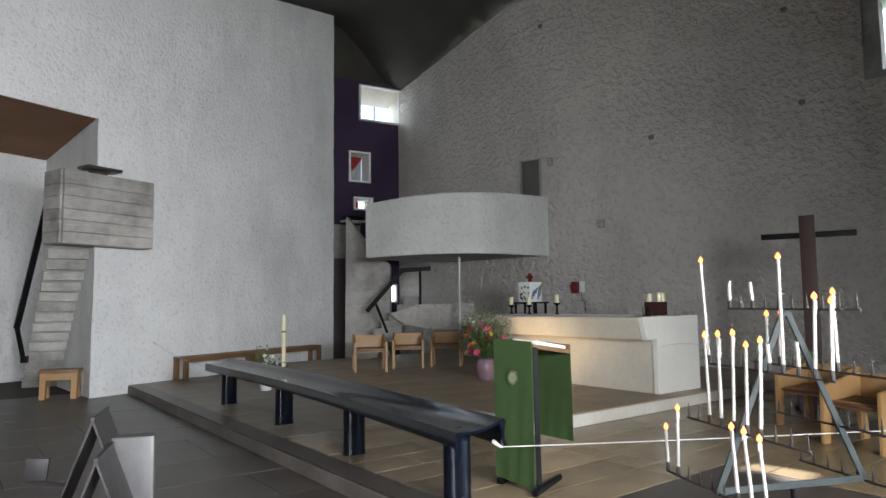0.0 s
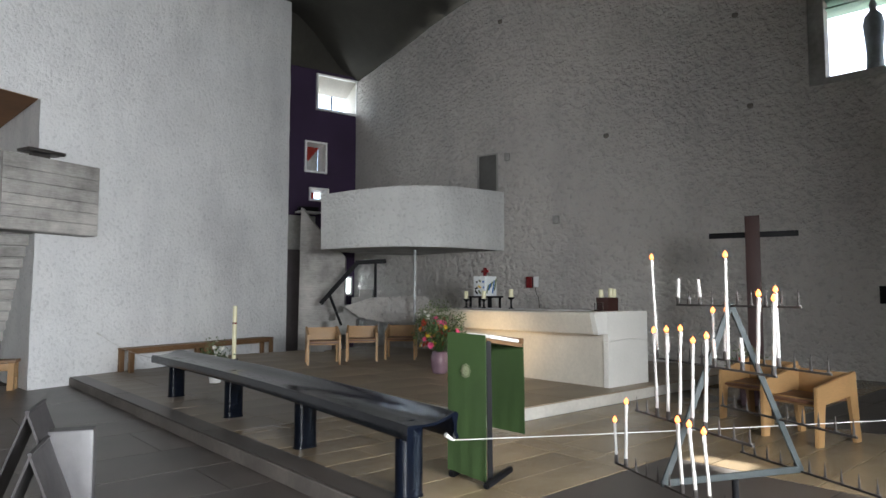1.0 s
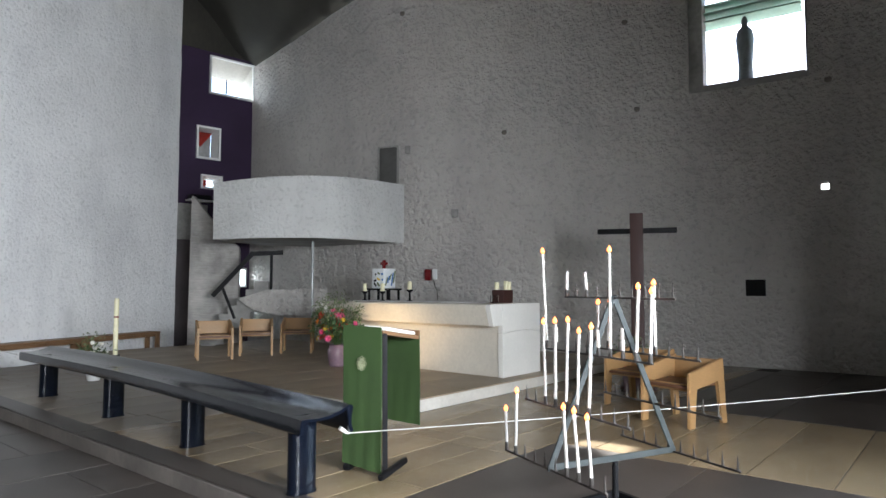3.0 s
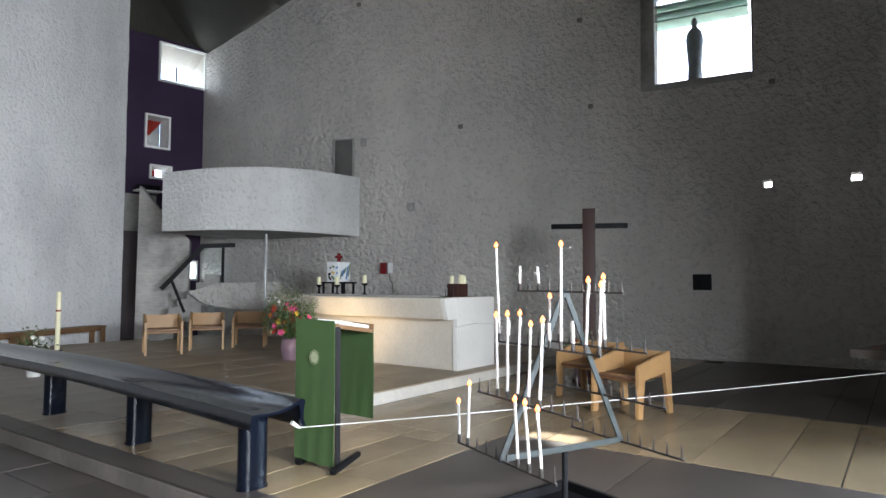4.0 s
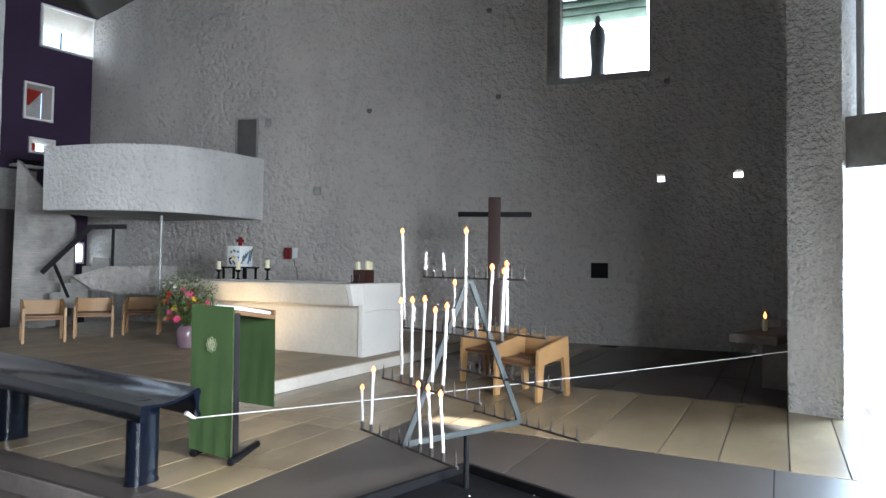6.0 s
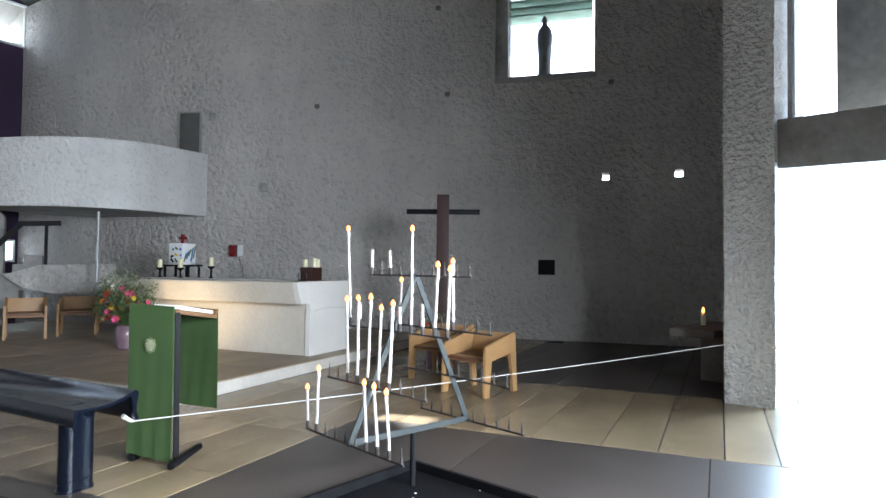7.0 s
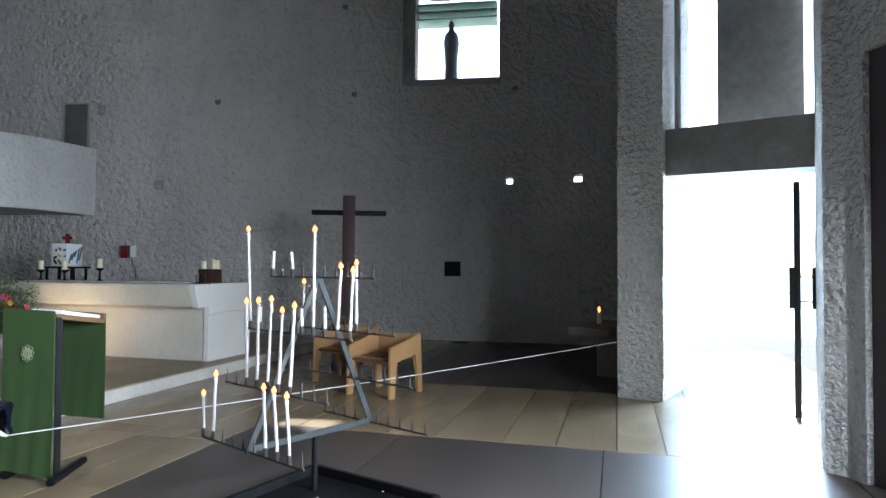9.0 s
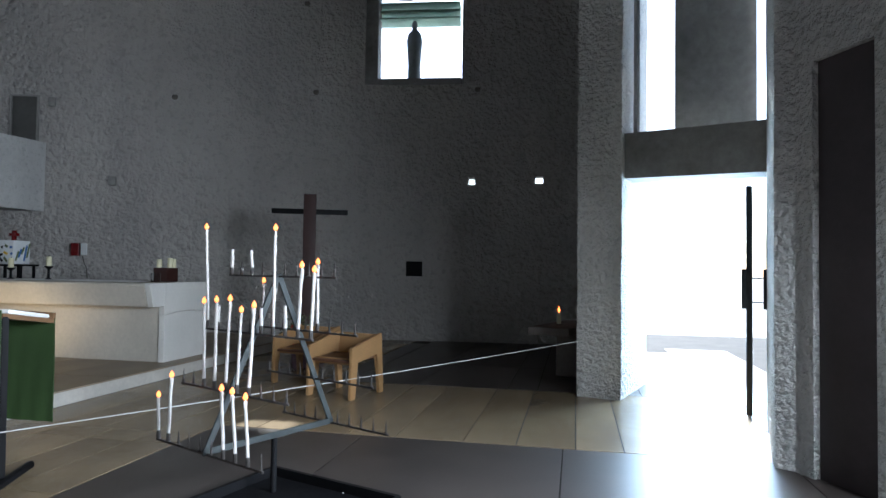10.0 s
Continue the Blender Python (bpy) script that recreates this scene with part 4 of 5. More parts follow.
# table slab, its front leaning inwards to the underside
altar_piece("table_slab", [(0.0, 1.03), (0.012, 1.05), (AW, 1.05), (AW, 0.755), (FRONT, 0.755), (0.085, 0.745)], 0.085, AL, ALTAR)
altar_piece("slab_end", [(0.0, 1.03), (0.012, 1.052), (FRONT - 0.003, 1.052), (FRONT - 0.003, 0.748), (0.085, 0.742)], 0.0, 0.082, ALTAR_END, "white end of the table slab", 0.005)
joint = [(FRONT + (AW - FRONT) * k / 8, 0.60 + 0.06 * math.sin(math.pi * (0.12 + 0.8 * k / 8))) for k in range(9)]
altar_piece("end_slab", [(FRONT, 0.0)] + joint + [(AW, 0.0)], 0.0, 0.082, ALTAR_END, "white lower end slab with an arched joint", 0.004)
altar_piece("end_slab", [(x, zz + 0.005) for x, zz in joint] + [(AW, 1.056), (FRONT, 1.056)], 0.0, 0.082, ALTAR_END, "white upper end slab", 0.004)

cloth = thing("altar_cloth", "plain white cloth runner lying on the altar top", "altar cloth", pq(AP, AQ, PLAT_Z + 1.056), TURN)
bm = B()
box(bm, (0.62, AL - 0.9, 0.008), (0.72, AL / 2 + 0.1, 0), 0, 0.003)
part("cloth", bm, PAPER, cloth)

ATOP = PLAT_Z + 1.056
stand = thing("tabernacle_stand", "low black iron stand on the altar", "stand", pq(8.45, 8.32, ATOP), TURN)
bm = B()
box(bm, (0.32, 0.62, 0.03), (0, 0, 0.19), 0, 0.004)
part("top", bm, BLACK, stand)
for x in (-0.12, 0.12):
    for y in (-0.26, 0.02, 0.26):
        bm = B()
        box(bm, (0.03, 0.03, 0.19), (x, y, 0))
        part("leg", bm, BLACK, stand)
tab = thing("tabernacle", "white enamelled box with blue painted shapes and a small red cross", "tabernacle", pq(8.45, 8.32, ATOP + 0.22), TURN)
bm = B()
box(bm, (0.30, 0.30, 0.36), (0, 0, 0), 0, 0.006)
tbody = part("body", bm, ENAMEL, tab)
random.seed(5)
for k in range(9):
    bm = B()
    y, zz = -0.13 + 0.085 * (k % 3), 0.04 + 0.11 * (k // 3)
    bar(bm, (-0.153, y, zz), (-0.153, y + random.uniform(0.03, 0.07), zz + random.uniform(-0.03, 0.07)), 0.004, 0.035, (0, 0, 1))
    part("painted_mark", bm, (BLUE, BLACK, LEAFPALE)[(k * 2) % 3] if k != 4 else PETALS["yellow"], tab)
for k in range(5):
    bm = B()
    x = -0.11 + 0.05 * k
    bar(bm, (x, -0.152, 0.05 + 0.05 * (k % 3)), (x + 0.05, -0.152, 0.2 + 0.03 * k), 0.004, 0.03, (0, 0, 1))
    part("painted_mark", bm, BLUE if k % 2 else LEAFPALE, tab)
bm = B()
box(bm, (0.05, 0.05, 0.16), (0, 0, 0.36), 0, 0.008)
box(bm, (0.05, 0.15, 0.05), (0, 0, 0.43), 0, 0.008)
part("small_cross", bm, REDLAMP, tab, "small red cross")


def altar_candle(p, q, tall, holder, z0=ATOP):
    c = thing("altar_candle", "short ivory candle in a dark cup holder on the altar", "candle", pq(p, q, z0), TURN, "altar candles")
    bm = B()
    turned(bm, [(0.05, 0), (0.05, 0.01), (0.018, 0.03), (0.015, holder - 0.05), (0.05, holder - 0.02), (0.06, holder), (0.045, holder)], seg=14)
    part("holder", bm, BLACK, c)
    bm = B()
    turned(bm, [(0.036, holder), (0.038, holder + 0.01), (0.036, holder + tall - 0.006), (0.028, holder + tall)], seg=14)
    part("wax", bm, IVORY, c)
    bm = B()
    tube(bm, [(0, 0, holder + tall - 0.004), (0.003, 0, holder + tall + 0.015)], 0.003, 5)
    part("wick", bm, WICK, c)


altar_candle(8.1, 8.45, 0.14, 0.17)
altar_candle(8.05, 7.95, 0.14, 0.17)
altar_candle(8.1, 7.35, 0.14, 0.20)
tri = thing("candle_block", "dark metal block holding three ivory candles", "candle holder", pq(8.35, 5.62, ATOP), TURN)
bm = B()
box(bm, (0.26, 0.22, 0.2), (0, 0, 0), 0, 0.01)
part("block", bm, CROSSWOOD, tri)
for x, y, h in ((-0.08, 0.05, 0.12), (0.02, -0.05, 0.14), (0.09, -0.06, 0.13)):
    bm = B()
    turned(bm, [(0.036, 0.2), (0.037, 0.21), (0.035, 0.2 + h - 0.005), (0.028, 0.2 + h)], (x, y, 0), 14)
    part("candle", bm, IVORY, tri)
jar = thing("glass_jar", "small clear glass jar on the altar edge", "jar", pq(8.03, 5.55, ATOP), 0)
bm = B()
turned(bm, [(0.06, 0), (0.065, 0.01), (0.065, 0.12), (0.055, 0.125), (0.055, 0.02)], seg=18)
part("glass", bm, CLEARJAR, jar)

# flowers in a mauve pot
random.seed(11)


def bouquet(name, label, at, pot, potmat, spread, height, n_leaf, n_flower, kinds):
    f = thing(name, label, "flowers", at)
    bm = B()
    turned(bm, pot, seg=22)
    part("pot", bm, potmat, f)
    z0 = pot[-2][1]
    stems, leaves, sprays = B(), B(), B()
    for k in range(n_leaf):
        a, r = random.uniform(0, 2 * math.pi), spread * math.sqrt(random.random())
        h = z0 + height * (0.25 + 0.75 * random.random()) * (1 - 0.35 * (r / spread) ** 2)
        tip = Vector((r * math.cos(a), r * math.sin(a), h))
        if k % 3 == 0:
            tube(stems, [(0, 0, z0 - 0.05), tip * 0.5 + Vector((0, 0, z0 * 0.5 + 0.05)), tip], 0.003, 4)
        for _ in range(3):
            d = Vector((random.gauss(0, 1), random.gauss(0, 1), random.gauss(0.3, 1))).normalized() * random.uniform(0.03, 0.085)
            w = d.cross(Vector((random.gauss(0, 1), random.gauss(0, 1), random.gauss(0, 1)))).normalized() * 0.012
            b0 = tip + Vector((random.gauss(0, 0.03), random.gauss(0, 0.03), random.gauss(0, 0.03)))
            tgt = sprays if h > z0 + height * 0.62 or k % 5 == 0 else leaves
            vs = [tgt.verts.new(b0), tgt.verts.new(b0 + d * 0.5 + w), tgt.verts.new(b0 + d), tgt.verts.new(b0 + d * 0.5 - w)]
            tgt.faces.new(vs)
    part("stem_bundle", stems, LEAF, f)["kind"] = "stuff"
    part("foliage", leaves, LEAF, f, smooth=False)["kind"] = "stuff"
    part("sprays", sprays, LEAFPALE, f, "fine pale sprays of grass", smooth=False)["kind"] = "stuff"
    for k in range(n_flower):
        kind = kinds[k % len(kinds)]
        a, r = random.uniform(0, 2 * math.pi), spread * 0.8 * math.sqrt(random.random())
        h = z0 + height * random.uniform(0.12, 0.75 if kind != "white" else 0.95) * (1 - 0.3 * (r / spread) ** 2)
        c = Vector((r * math.cos(a), r * math.sin(a), h))
        nrm = (Vector((c.x, c.y, 0.12)) + Vector((0, -0.12, 0))).normalized()
        q_ = nrm.to_track_quat("Z", "Y").to_matrix().to_4x4()
        bm = B()
        R_ = random.uniform(0.042, 0.075) if kind != "white" else random.uniform(0.02, 0.04)
        for ring, (n_, rr, lift) in enumerate(((9, 1.0, 0.0), (7, 0.7, 0.012), (5, 0.4, 0.02))):
            for j in range(n_):
                t_ = 2 * math.pi * (j + 0.5 * ring) / n_
                o_ = Matrix.Translation(c) @ q_
                e1, e2 = t_ - 0.4, t_ + 0.4
                vs = [o_ @ Vector(v_) for v_ in ((0, 0, lift * 0.5), (R_ * rr * 0.7 * math.cos(e1), R_ * rr * 0.7 * math.sin(e1), lift + 0.012), (R_ * rr * math.cos(t_), R_ * rr * math.sin(t_), lift + 0.01), (R_ * rr * 0.7 * math.cos(e2), R_ * rr * 0.7 * math.sin(e2), lift + 0.012))]
                bm.faces.new([bm.verts.new(v_) for v_ in vs])
        part("flower", bm, PETALS[kind], f, smooth=False)
    return f


bouquet("flower_vase", "mauve vase of mixed pink, red and yellow flowers on the platform", (0.27, 10.75, PLAT_Z),
        [(0.10, 0), (0.125, 0.02), (0.15, 0.16), (0.155, 0.25), (0.13, 0.32), (0.12, 0.34), (0.13, 0.36), (0.11, 0.36)], CERAMIC, 0.44, 0.84, 400, 54,
        ["pink", "red", "pink", "yellow", "white", "orange", "pink", "red", "white"])
bouquet("potted_plant", "white pot with a small white-flowering plant by the rail", (-3.43, 10.80, 0),
        [(0.085, 0), (0.09, 0.01), (0.125, 0.24), (0.13, 0.25), (0.115, 0.25)], WHITEPOT, 0.24, 0.46, 90, 12, ["white"])
bouquet("cross_flowers", "small leafy arrangement at the foot of the cross", (4.30, 8.45, 0),
        [(0.09, 0), (0.10, 0.01), (0.12, 0.2), (0.125, 0.21), (0.11, 0.21)], CERAMIC, 0.26, 0.55, 90, 7, ["red", "white"])

pas = thing("paschal_candle", "tall ivory paschal candle on a dark stand", "candle", (-3.22, 11.1, 0))
bm = B()
turned(bm, [(0.16, 0), (0.16, 0.02), (0.03, 0.05), (0.025, 0.30), (0.07, 0.34), (0.075, 0.36), (0.05, 0.36)], seg=16)
part("stand", bm, BLACK, pas)
bm = B()
turned(bm, [(0.036, 0.35), (0.036, 1.25), (0.030, 1.258)], seg=18)
part("wax", bm, IVORY, pas)
bm = B()
turned(bm, [(0.0372, 0.95), (0.0372, 0.975)], seg=18)
part("band", bm, REDLAMP, pas, "narrow red band")

# standing cross
cr = thing("standing_cross", "tall dark red wooden cross standing on the floor", "cross", (4.54, 8.70, 0), 152)
bm = B()
box(bm, (0.185, 0.10, 2.50), (0, 0, 0.03), 0, 0.006)
part("upright", bm, CROSSWOOD, cr)
bm = B()
box(bm, (1.12, 0.07, 0.075), (0.0, -0.09, 2.24), 0, 0.005)
part("arm", bm, BLACK, cr, "thin dark crossbar")
bm = B()
box(bm, (0.5, 0.5, 0.05), (0, 0, 0), 0, 0.008)
part("foot", bm, CROSSWOOD, cr)

# things on the altar wall
p, n = on_wall(2.8, 13.48)
sp = thing("loudspeaker", "small grey box loudspeaker on the wall", "loudspeaker", (p.x + n.x * 0.03, p.y + n.y * 0.03, 2.95), math.degrees(math.atan2(-n.x, n.y)) + 180)
bm = B()
box(bm, (0.13, 0.12, 0.17), (0, -0.03, 0), 0, 0.01)
part("case", bm, CONCRETE, sp)
p, n = on_wall(1.83, 13.97)
sp = thing("wall_box", "small grey electrical box on the wall", "box", (p.x, p.y, 4.40), math.degrees(math.atan2(-n.x, n.y)) + 180)
bm = B()
box(bm, (0.11, 0.09, 0.17), (0, -0.03, 0), 0, 0.01)
part("case", bm, CONCRETE, sp)
p, n = on_wall(2.33, 13.71)
rl = thing("sanctuary_lamp", "red wall lamp with a pale bracket and hanging cord", "lamp", (p.x, p.y, 1.60), math.degrees(math.atan2(-n.x, n.y)) + 180)
bm = B()
box(bm, (0.13, 0.13, 0.24), (-0.06, -0.08, 0), 0, 0.015)
part("red_glass", bm, REDLAMP, rl)
bm = B()
box(bm, (0.10, 0.06, 0.22), (0.07, -0.03, 0.02), 0, 0.01)
part("bracket", bm, ENAMEL, rl)
bm = B()
tube(bm, [(0.05, -0.03, 0), (0.08, -0.03, -0.15), (0.12, -0.03, -0.2), (0.14, -0.03, -0.42)], 0.006, 5)
part("cord", bm, BLACK, rl)
p, n = on_wall(1.43, 14.22)
nd = tagged(new("door_2"), "narrow grey door in the wall above the balcony", "door", kind="structure")
nd.matrix_world = pose(p.x, p.y, 2.57, 0, 0, math.degrees(math.atan2(-n.x, n.y)) + 180)
bm = B()
box(bm, (0.44, 0.05, 2.0), (0, 0.0, 0), 0, 0.005)
part("leaf", bm, RECESS, nd)
bm = B()
for x in (-0.245, 0.235):
    box(bm, (0.025, 0.10, 2.03), (x, -0.01, 0))
box(bm, (0.44, 0.10, 0.025), (0, -0.01, 2.0))
part("door_frame", bm, CONCRETE, nd, smooth=False)
p, n = on_wall(7.82, 10.57)
gr = thing("wall_plaque", "square black plaque let into the wall", "plaque", (p.x, p.y, 1.30), math.degrees(math.atan2(-n.x, n.y)) + 180)
bm = B()
box(bm, (0.33, 0.05, 0.30), (0, -0.015, 0), 0, 0.008)
part("plate", bm, BLACK, gr)

# ledge with one candle in the dark corner behind the pier
lc = thing("corner_ledge", "dark stone ledge in the corner behind the pier", "ledge", (6.98, 6.05, 0.60), 22)
bm = B()
box(bm, (1.5, 0.55, 0.10), (0.1, -0.15, 0), 0, 0.01)
part("slab", bm, KERB, lc)
bm = B()
box(bm, (0.5, 0.3, 0.62), (0.2, -0.2, -0.62), 0, 0.01)
part("support", bm, KERB, lc)

# candle rack
BV, EV = Vector((0.2495, -0.9684)), Vector((0.9592, 0.2829))
LF, RF = Vector((1.414, 3.684)), Vector((2.360, 3.963))
MID = LF.lerp(RF, 0.5)
APEX = Vector((1.887, 3.812, 1.379))
rack = thing("candle_rack", "steel triangular candle rack with rows of spikes on a pole", "candle rack", (0, 0, 0))
ZB = 0.367
for a, b in (((*LF, ZB), APEX), ((*RF, ZB), APEX), ((*(LF - EV * 0.02), ZB), (*(RF + EV * 0.02), ZB))):
    bm = B()
    bar(bm, a, b, 0.04, 0.014, (BV.x, BV.y, 0))
    bmesh.ops.bevel(bm, geom=bm.edges[:], offset=0.003, segments=1, affect="EDGES")
    part("frame_bar", bm, STEEL, rack)
bm = B()
tube(bm, [(MID.x, MID.y, 0.012), (MID.x, MID.y, ZB - 0.02)], 0.019, 12)
part("pole", bm, BLACK, rack)


def leg_at(side, z):
    f = (z - ZB) / (APEX.z - ZB)
    return Vector((*(LF if side == 0 else RF), ZB)).lerp(APEX, f)


ROWS = [("low_left", leg_at(0, ZB), 0.504), ("low_right", leg_at(1, ZB), 0.488), ("mid_left", leg_at(0, 0.691), 0.50), ("mid_right", leg_at(1, 0.691), 0.485),
        ("high_left", leg_at(0, 1.027), 0.499), ("high_right", leg_at(1, 1.027), 0.482), ("top", APEX, 0.496)]
LEN, NS = 1.05, 10
spike_at = {}
smesh = None
for nm, c, before in ROWS:
    off = Vector((BV.x, BV.y, 0))
    a = c - off * LEN * before + Vector((0, 0, -0.012))
    b = a + off * LEN
    bm = B()
    bar(bm, a, b, 0.010, 0.012)
    part("spike_bar", bm, RUST, rack)
    for k in range(NS):
        q = a + off * (0.02 + (LEN - 0.04) * k / (NS - 1)) + Vector((0, 0, 0.006))
        spike_at[nm, k] = q
        if smesh is None:
            bm = B()
            turned(bm, [(0.013, 0), (0.013, 0.004), (0.0070, 0.006), (0.0062, 0.035), (0.0012, 0.088)], seg=7)
            smesh = mesh_of("spike", bm, RUST, True)
        s = new("spike", smesh)
        s.parent = rack
        s.location = q


def taper(at, h, dx, dy, lit, r=0.0092):
    """A thin candle on a spike, h above the bar, its tip leaning by (dx, dy)."""
    c = thing("taper_candle", "white taper candle burning on a rack spike" if lit else "short unlit white candle stub on a rack spike", "candle", at, 0, "rack candles")
    r = r * random.uniform(0.9, 1.1) if lit else r * 1.2
    lean = Vector((dx, dy, h - 0.03))
    base = Vector((0, 0, 0.03))
    bm = B()
    mid = [base + lean * (k / 5) + Vector((0.0012 * math.sin(k * 1.3), 0.0012 * math.cos(k), 0)) for k in range(6)]
    tube(bm, mid, r * 1.08, 10, r * 0.95)
    if lit:
        for k in range(3):
            an = random.uniform(0, 6.28)
            o = base + lean * 0.985 + Vector((r * 0.9 * math.cos(an), r * 0.9 * math.sin(an), 0))
            tube(bm, [o, o - Vector((0, 0, random.uniform(0.02, 0.07)))], 0.004, 5, 0.002)
    part("wax", bm, WAX, c)
    bm = B()
    turned(bm, [(0.011, 0.0), (0.013, 0.004), (0.012, 0.045), (0.009, 0.05)], seg=8)
    part("holder", bm, RUST, c)
    top = base + lean
    bm = B()
    tube(bm, [top - Vector((0, 0, 0.004)), top + Vector((0.002, 0, 0.012))], 0.002, 5)
    part("wick", bm, WICK, c)
    if lit:
        bm = B()
        turned(bm, [(0.005, 0.002), (0.012, 0.008), (0.0145, 0.016), (0.012, 0.026), (0.005, 0.036), (0.001, 0.043)], top, 10)
        part("flame", bm, FLAME, c, "bright yellow flame")


random.seed(21)
for row, k, h, dx, lit in (
    ("low_left", 0, 0.250, -0.005, True),
    ("low_left", 1, 0.383, 0.009, True),
    ("low_left", 6, 0.371, -0.015, True),
    ("low_left", 7, 0.367, -0.022, True),
    ("low_left", 8, 0.351, -0.019, True),
    ("mid_left", 2, 0.509, -0.010, True),
    ("mid_left", 3, 0.520, 0.000, True),
    ("mid_left", 4, 0.531, 0.014, True),
    ("mid_left", 5, 0.469, 0.014, True),
    ("mid_left", 6, 0.501, 0.018, True),
    ("high_left", 0, 0.647, -0.022, True),
    ("high_left", 1, 0.144, 0.003, False),
    ("high_left", 5, 0.154, -0.003, False),
    ("high_left", 6, 0.622, 0.002, True),
    ("high_left", 7, 0.177, -0.003, False),
    ("high_left", 8, 0.400, 0.015, True),
    ("high_left", 9, 0.376, 0.012, True),
    ("high_right", 1, 0.293, 0.005, True),
    ("high_right", 2, 0.300, 0.014, True),
    ("high_right", 6, 0.425, -0.004, True),
    ("top", 0, 0.171, 0.004, False),
    ("top", 1, 0.045, 0.000, False),
    ("top", 2, 0.161, -0.008, False),
):
    taper(spike_at[row, k], h, dx, -0.35 * dx, lit)


tray = thing("candle_tray", "low black metal tray of dark sand under the rack", "tray", (0, 0, 0))
TR = [(2.03, 4.14), (2.39, 3.16), (1.42, 2.72), (0.98, 3.65)]
bm = B()
prism(bm, TR, 0.0, 0.012)
part("base", bm, BLACK, tray, smooth=False)
for i in range(4):
    a, b = TR[i], TR[(i + 1) % 4]
    bm = B()
    bar(bm, (*a, 0.035), (*b, 0.035), 0.03, 0.07)
    part("rim", bm, BLACK, tray)
bm = B()
random.seed(3)
for k in range(26):
    x, y = Vector(TR[0]).lerp(Vector(TR[1]), random.uniform(0.08, 0.92)).lerp(Vector(TR[3]).lerp(Vector(TR[2]), random.uniform(0.08, 0.92)), random.random())
    turned(bm, [(random.uniform(0.003, 0.009), 0.012), (0.004, 0.017)], (x, y, 0), 6)
w = part("wax_drips", bm, WAX, tray, "spilt drops of wax")
w["kind"] = "stuff"

# cords
def cord(a, b, sag, label):
    a, b = Vector(a), Vector(b)
    c = thing("cord", label, "rope", a)
    bm = B()
    tube(bm, [(b - a) * t_ - Vector((0, 0, 4 * sag * t_ * (1 - t_))) for t_ in [k / 24 for k in range(25)]], 0.0036, 6)
    part("strand", bm, ROPE, c)
    bm = B()
    tube(bm, [(-0.06, -0.06, 0.05), (-0.02, -0.03, 0.015), (0, 0, 0)], 0.016, 7, 0.009)
    part("knot", bm, ROPE, c)


cord((0.26, 4.66, 0.40), (6.10, 4.66, 0.67), 0.02, "thin white barrier cord tied between rail and pier")
cord((-5.93, 12.05, 0.70), (-4.0, 9.75, 0.50), 0.06, "thin grey barrier cord tied between tower wall and rail")

wc = thing("corner_candle", "single lit candle on the corner ledge", "candle", (6.93, 5.92, 0.70))
bm = B()
turned(bm, [(0.05, 0), (0.05, 0.01), (0.03, 0.015)], seg=12)
part("saucer", bm, RUST, wc)
bm = B()
turned(bm, [(0.03, 0.01), (0.03, 0.16), (0.025, 0.165)], seg=12)
part("wax", bm, IVORY, wc)
bm = B()
turned(bm, [(0.001, 0.165), (0.016, 0.18), (0.02, 0.20), (0.014, 0.225), (0.001, 0.255)], seg=10)
part("flame", bm, FLAME, wc)

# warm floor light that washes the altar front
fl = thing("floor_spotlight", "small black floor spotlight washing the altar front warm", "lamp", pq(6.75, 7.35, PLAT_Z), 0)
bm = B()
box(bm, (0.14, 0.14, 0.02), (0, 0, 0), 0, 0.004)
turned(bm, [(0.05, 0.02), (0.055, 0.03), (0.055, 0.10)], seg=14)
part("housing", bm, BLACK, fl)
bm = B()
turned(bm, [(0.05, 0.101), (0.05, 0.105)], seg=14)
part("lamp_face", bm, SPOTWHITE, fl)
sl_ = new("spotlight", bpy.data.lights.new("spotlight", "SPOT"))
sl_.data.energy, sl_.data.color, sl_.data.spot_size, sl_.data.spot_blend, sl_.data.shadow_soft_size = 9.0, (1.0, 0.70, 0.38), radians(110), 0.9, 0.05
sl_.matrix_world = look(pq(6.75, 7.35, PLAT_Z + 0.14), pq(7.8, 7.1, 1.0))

# pew end in the nave: concrete block with folded metal ridge
pew = thing("pew_end", "dark grey concrete pew end with folded dark metal book ledge", "pew", (-1.50, 2.73, NAVE_Z), 20)
bm = B()
box(bm, (0.19, 0.10, 1.0), (0.075, 0.06, 0), 0, 0.012)
roughen(bm, 3, 0.003)
part("block", bm, PEWSTONE, pew)
for k, (x0, y0, zt) in enumerate(((-0.045, 0.0, 1.12), (0.02, -0.26, 1.01))):
    bm = B()
    for sx in (-1, 1):
        bar(bm, (x0 + sx * 0.07, y0 - 0.16, zt - 0.21), (x0 + sx * 0.07, y0 + 0.16, zt - 0.21), 0.008, 0.44, (sx * -0.34, 0, 0.94))
    part("ridge", bm, ZINC, pew, "folded grey metal ridge", smooth=False)
bm = B()
box(bm, (0.16, 0.5, 0.62), (-0.11, -0.1, 0), 0, 0.01)
part("stand", bm, BLACK, pew)
bm = B()
box(bm, (0.09, 0.02, 0.10), (-0.40, 0.12, 0.78), 0, 0.004, pose(0, 0, 0, 0, 6, 0))
bar(bm, (-0.36, 0.12, 0.82), (-0.16, 0.08, 0.80), 0.015, 0.015)
part("tag", bm, ZINC, pew, "small pale card on a thin arm")


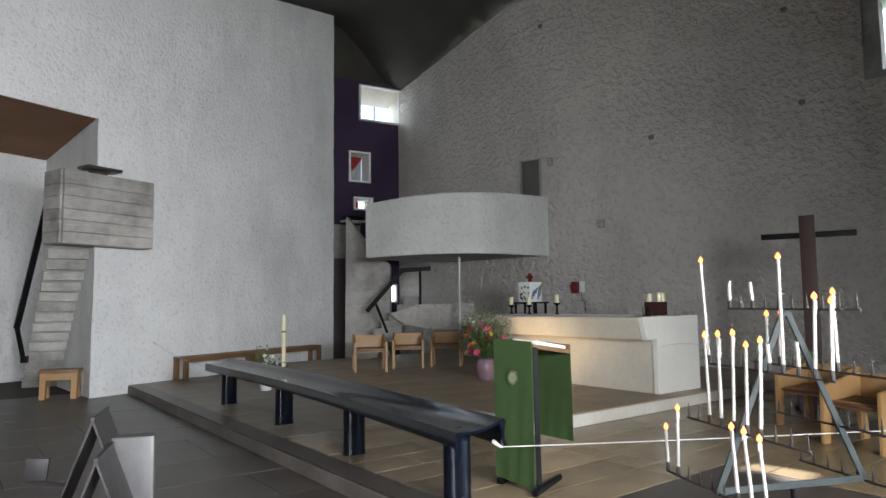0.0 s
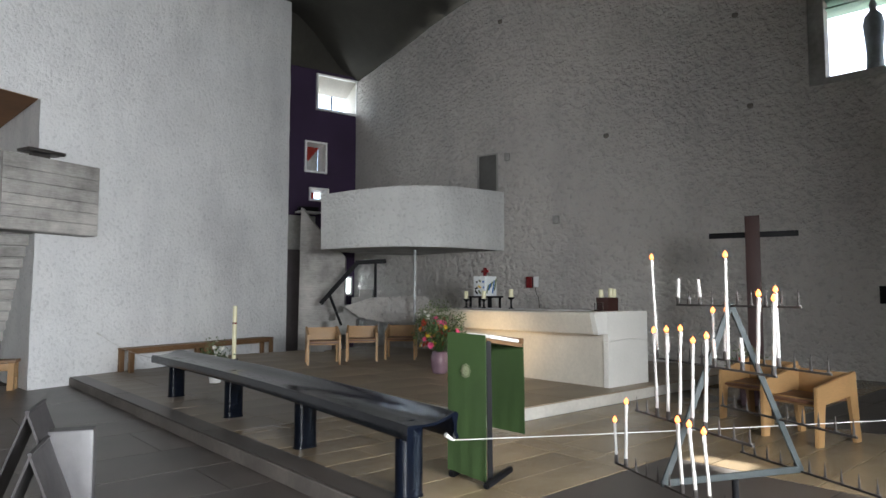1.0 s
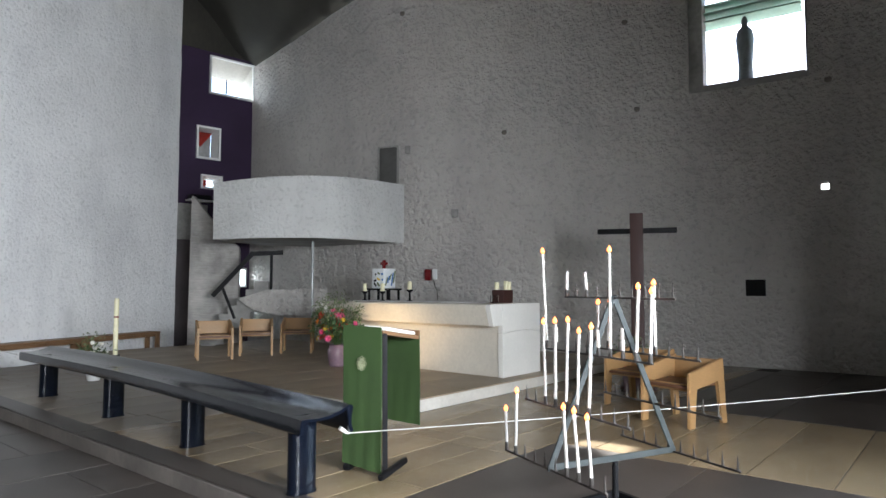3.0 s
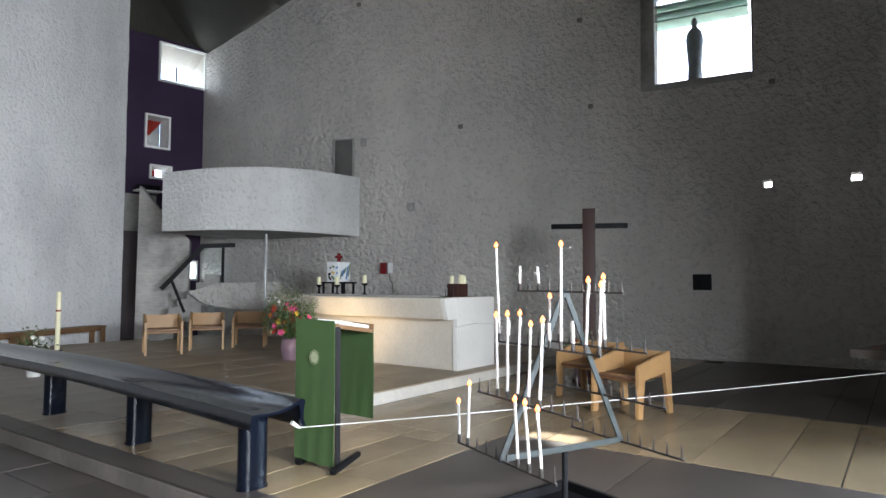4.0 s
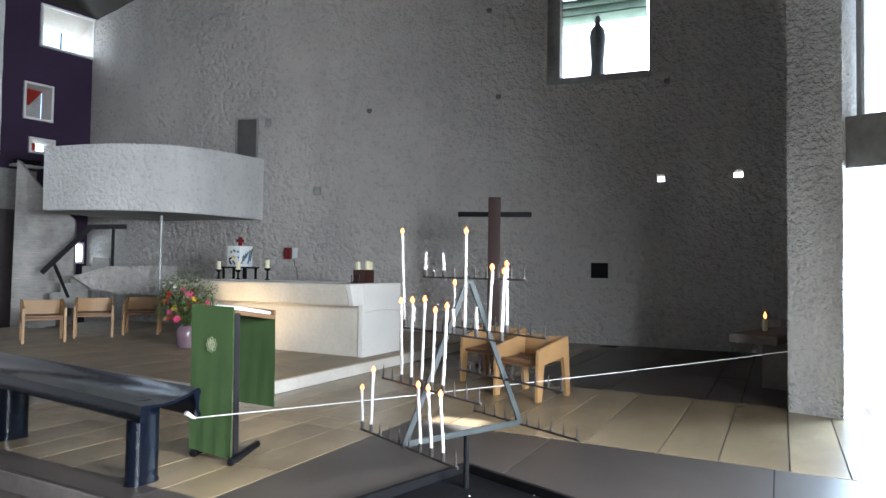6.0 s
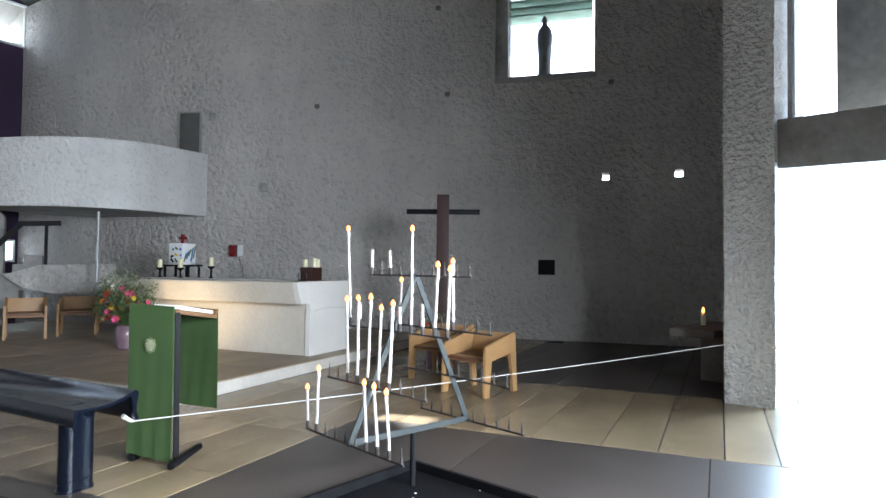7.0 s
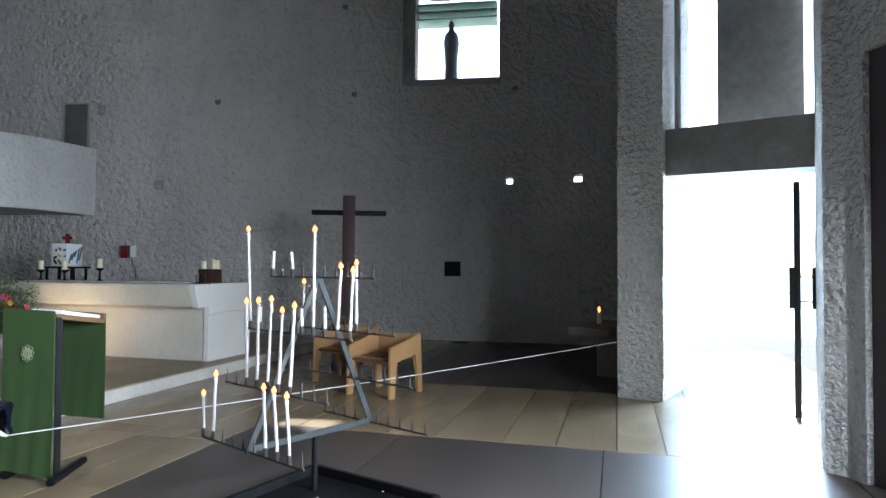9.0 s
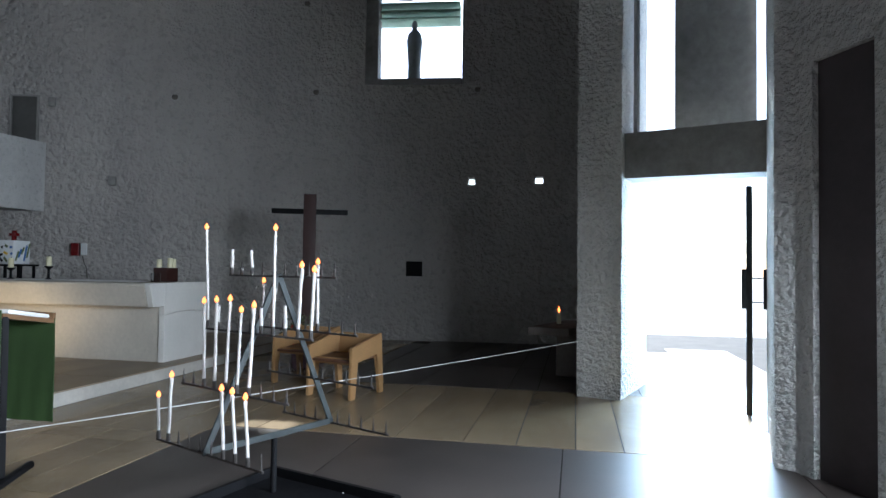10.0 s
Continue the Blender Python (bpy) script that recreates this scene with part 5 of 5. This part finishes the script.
# ---- paving pieces ----
def slabs(parent, name, p0, p1, q0, q1, wq, lp, z, thick, material, seed, skip):
    """Slabs in courses along p, each course wq wide (a tuple: in that order), slabs about lp long."""
    rnd = random.Random(seed)
    g, q, made, course, cache = 0.0058, q0, 0, 0, {}
    while q < q1 - 0.05:
        w = min(wq[course % len(wq)] if type(wq) is tuple else rnd.choice(wq), q1 - q)
        course += 1
        p = p0
        while p < p1 - 0.03:
            ln = min(rnd.choice(lp), p1 - p)
            if p1 - p - ln < 0.12:
                ln = p1 - p
            if not skip(p + ln / 2, q + w / 2):
                key = (round(w, 3), round(ln, 3))
                if key not in cache:
                    bm = B()
                    box(bm, (ln - 2 * g, w - 2 * g, thick), (0, 0, -thick), 0, 0.0)
                    cache[key] = mesh_of(name, bm, material)
                ob = new(name, cache[key])
                ob.parent = parent
                ob.location = pq(p + ln / 2, q + w / 2, z + rnd.uniform(-0.001, 0.001))
                ob.rotation_euler.z = radians(TURN)
                made += 1
            p += ln
        q += w
    return made


slabs(choir_floor, "slab", STEP_P, 5.42, -3.41, 3.0, (1.68,), [2.74], 0.0, 0.05, NAVE, 1, lambda p, q: False)
slabs(choir_floor, "stone", 5.42, 7.92, -2.73, 3.0, (0.44, 0.44, 0.44, 0.44, 0.44, 0.38, 0.48, 0.44, 0.59, 0.43, 0.40), [2.5], 0.0, 0.05, STONE, 2, lambda p, q: False)
slabs(choir_floor, "slab", 7.92, 13.0, -2.9, 3.0, (1.1, 0.9, 1.2, 0.36), [2.2, 1.8], 0.0, 0.05, NAVE, 8, lambda p, q: p > 12.6)
slabs(choir_floor, "stone", STEP_P, PLAT_P - 0.02, 3.0, 6.6, [0.40, 0.44, 0.52], [0.8, 1.2, 0.9], 0.0, 0.05, STONE, 3, lambda p, q: False)
slabs(choir_floor, "stone", STEP_P, PLAT_P - 0.02, 6.6, 13.4, [0.52, 0.6], [0.8, 0.9], 0.0, 0.05, GREYSTONE, 9, lambda p, q: False)
slabs(choir_floor, "stone", PLAT_P - 0.02, 13.0, 3.0, PLAT_Q - 0.01, [0.43, 0.5], [1.1, 1.5], 0.0, 0.05, STONE, 4, lambda p, q: False)
slabs(platform, "stone", PLAT_P + 0.0, 11.6, PLAT_Q, 13.6, [0.7, 0.86], [1.1, 1.5], PLAT_Z, 0.05, PLATFORM, 5, lambda p, q: False)
slabs(nave_floor, "slab", -6.0, STEP_P - 0.004, -6.0, 13.5, [0.86, 1.13], [1.4, 1.83], NAVE_Z, 0.05, NAVE, 6, lambda p, q: False)
slabs(choir_floor, "kerb", STEP_P, STEP_P + 0.26, -3.4, 13.4, [3.4], [0.26], 0.004, 0.14, NAVE, 7, lambda p, q: False)
bm = B()
prism(bm, [pq(STEP_P - 0.012, -3.4), pq(STEP_P + 0.004, -3.4), pq(STEP_P + 0.004, 13.4), pq(STEP_P - 0.012, 13.4)], NAVE_Z, -0.012, 0.004)
part("riser", bm, KERB, choir_floor, "worn pale concrete riser of the step")
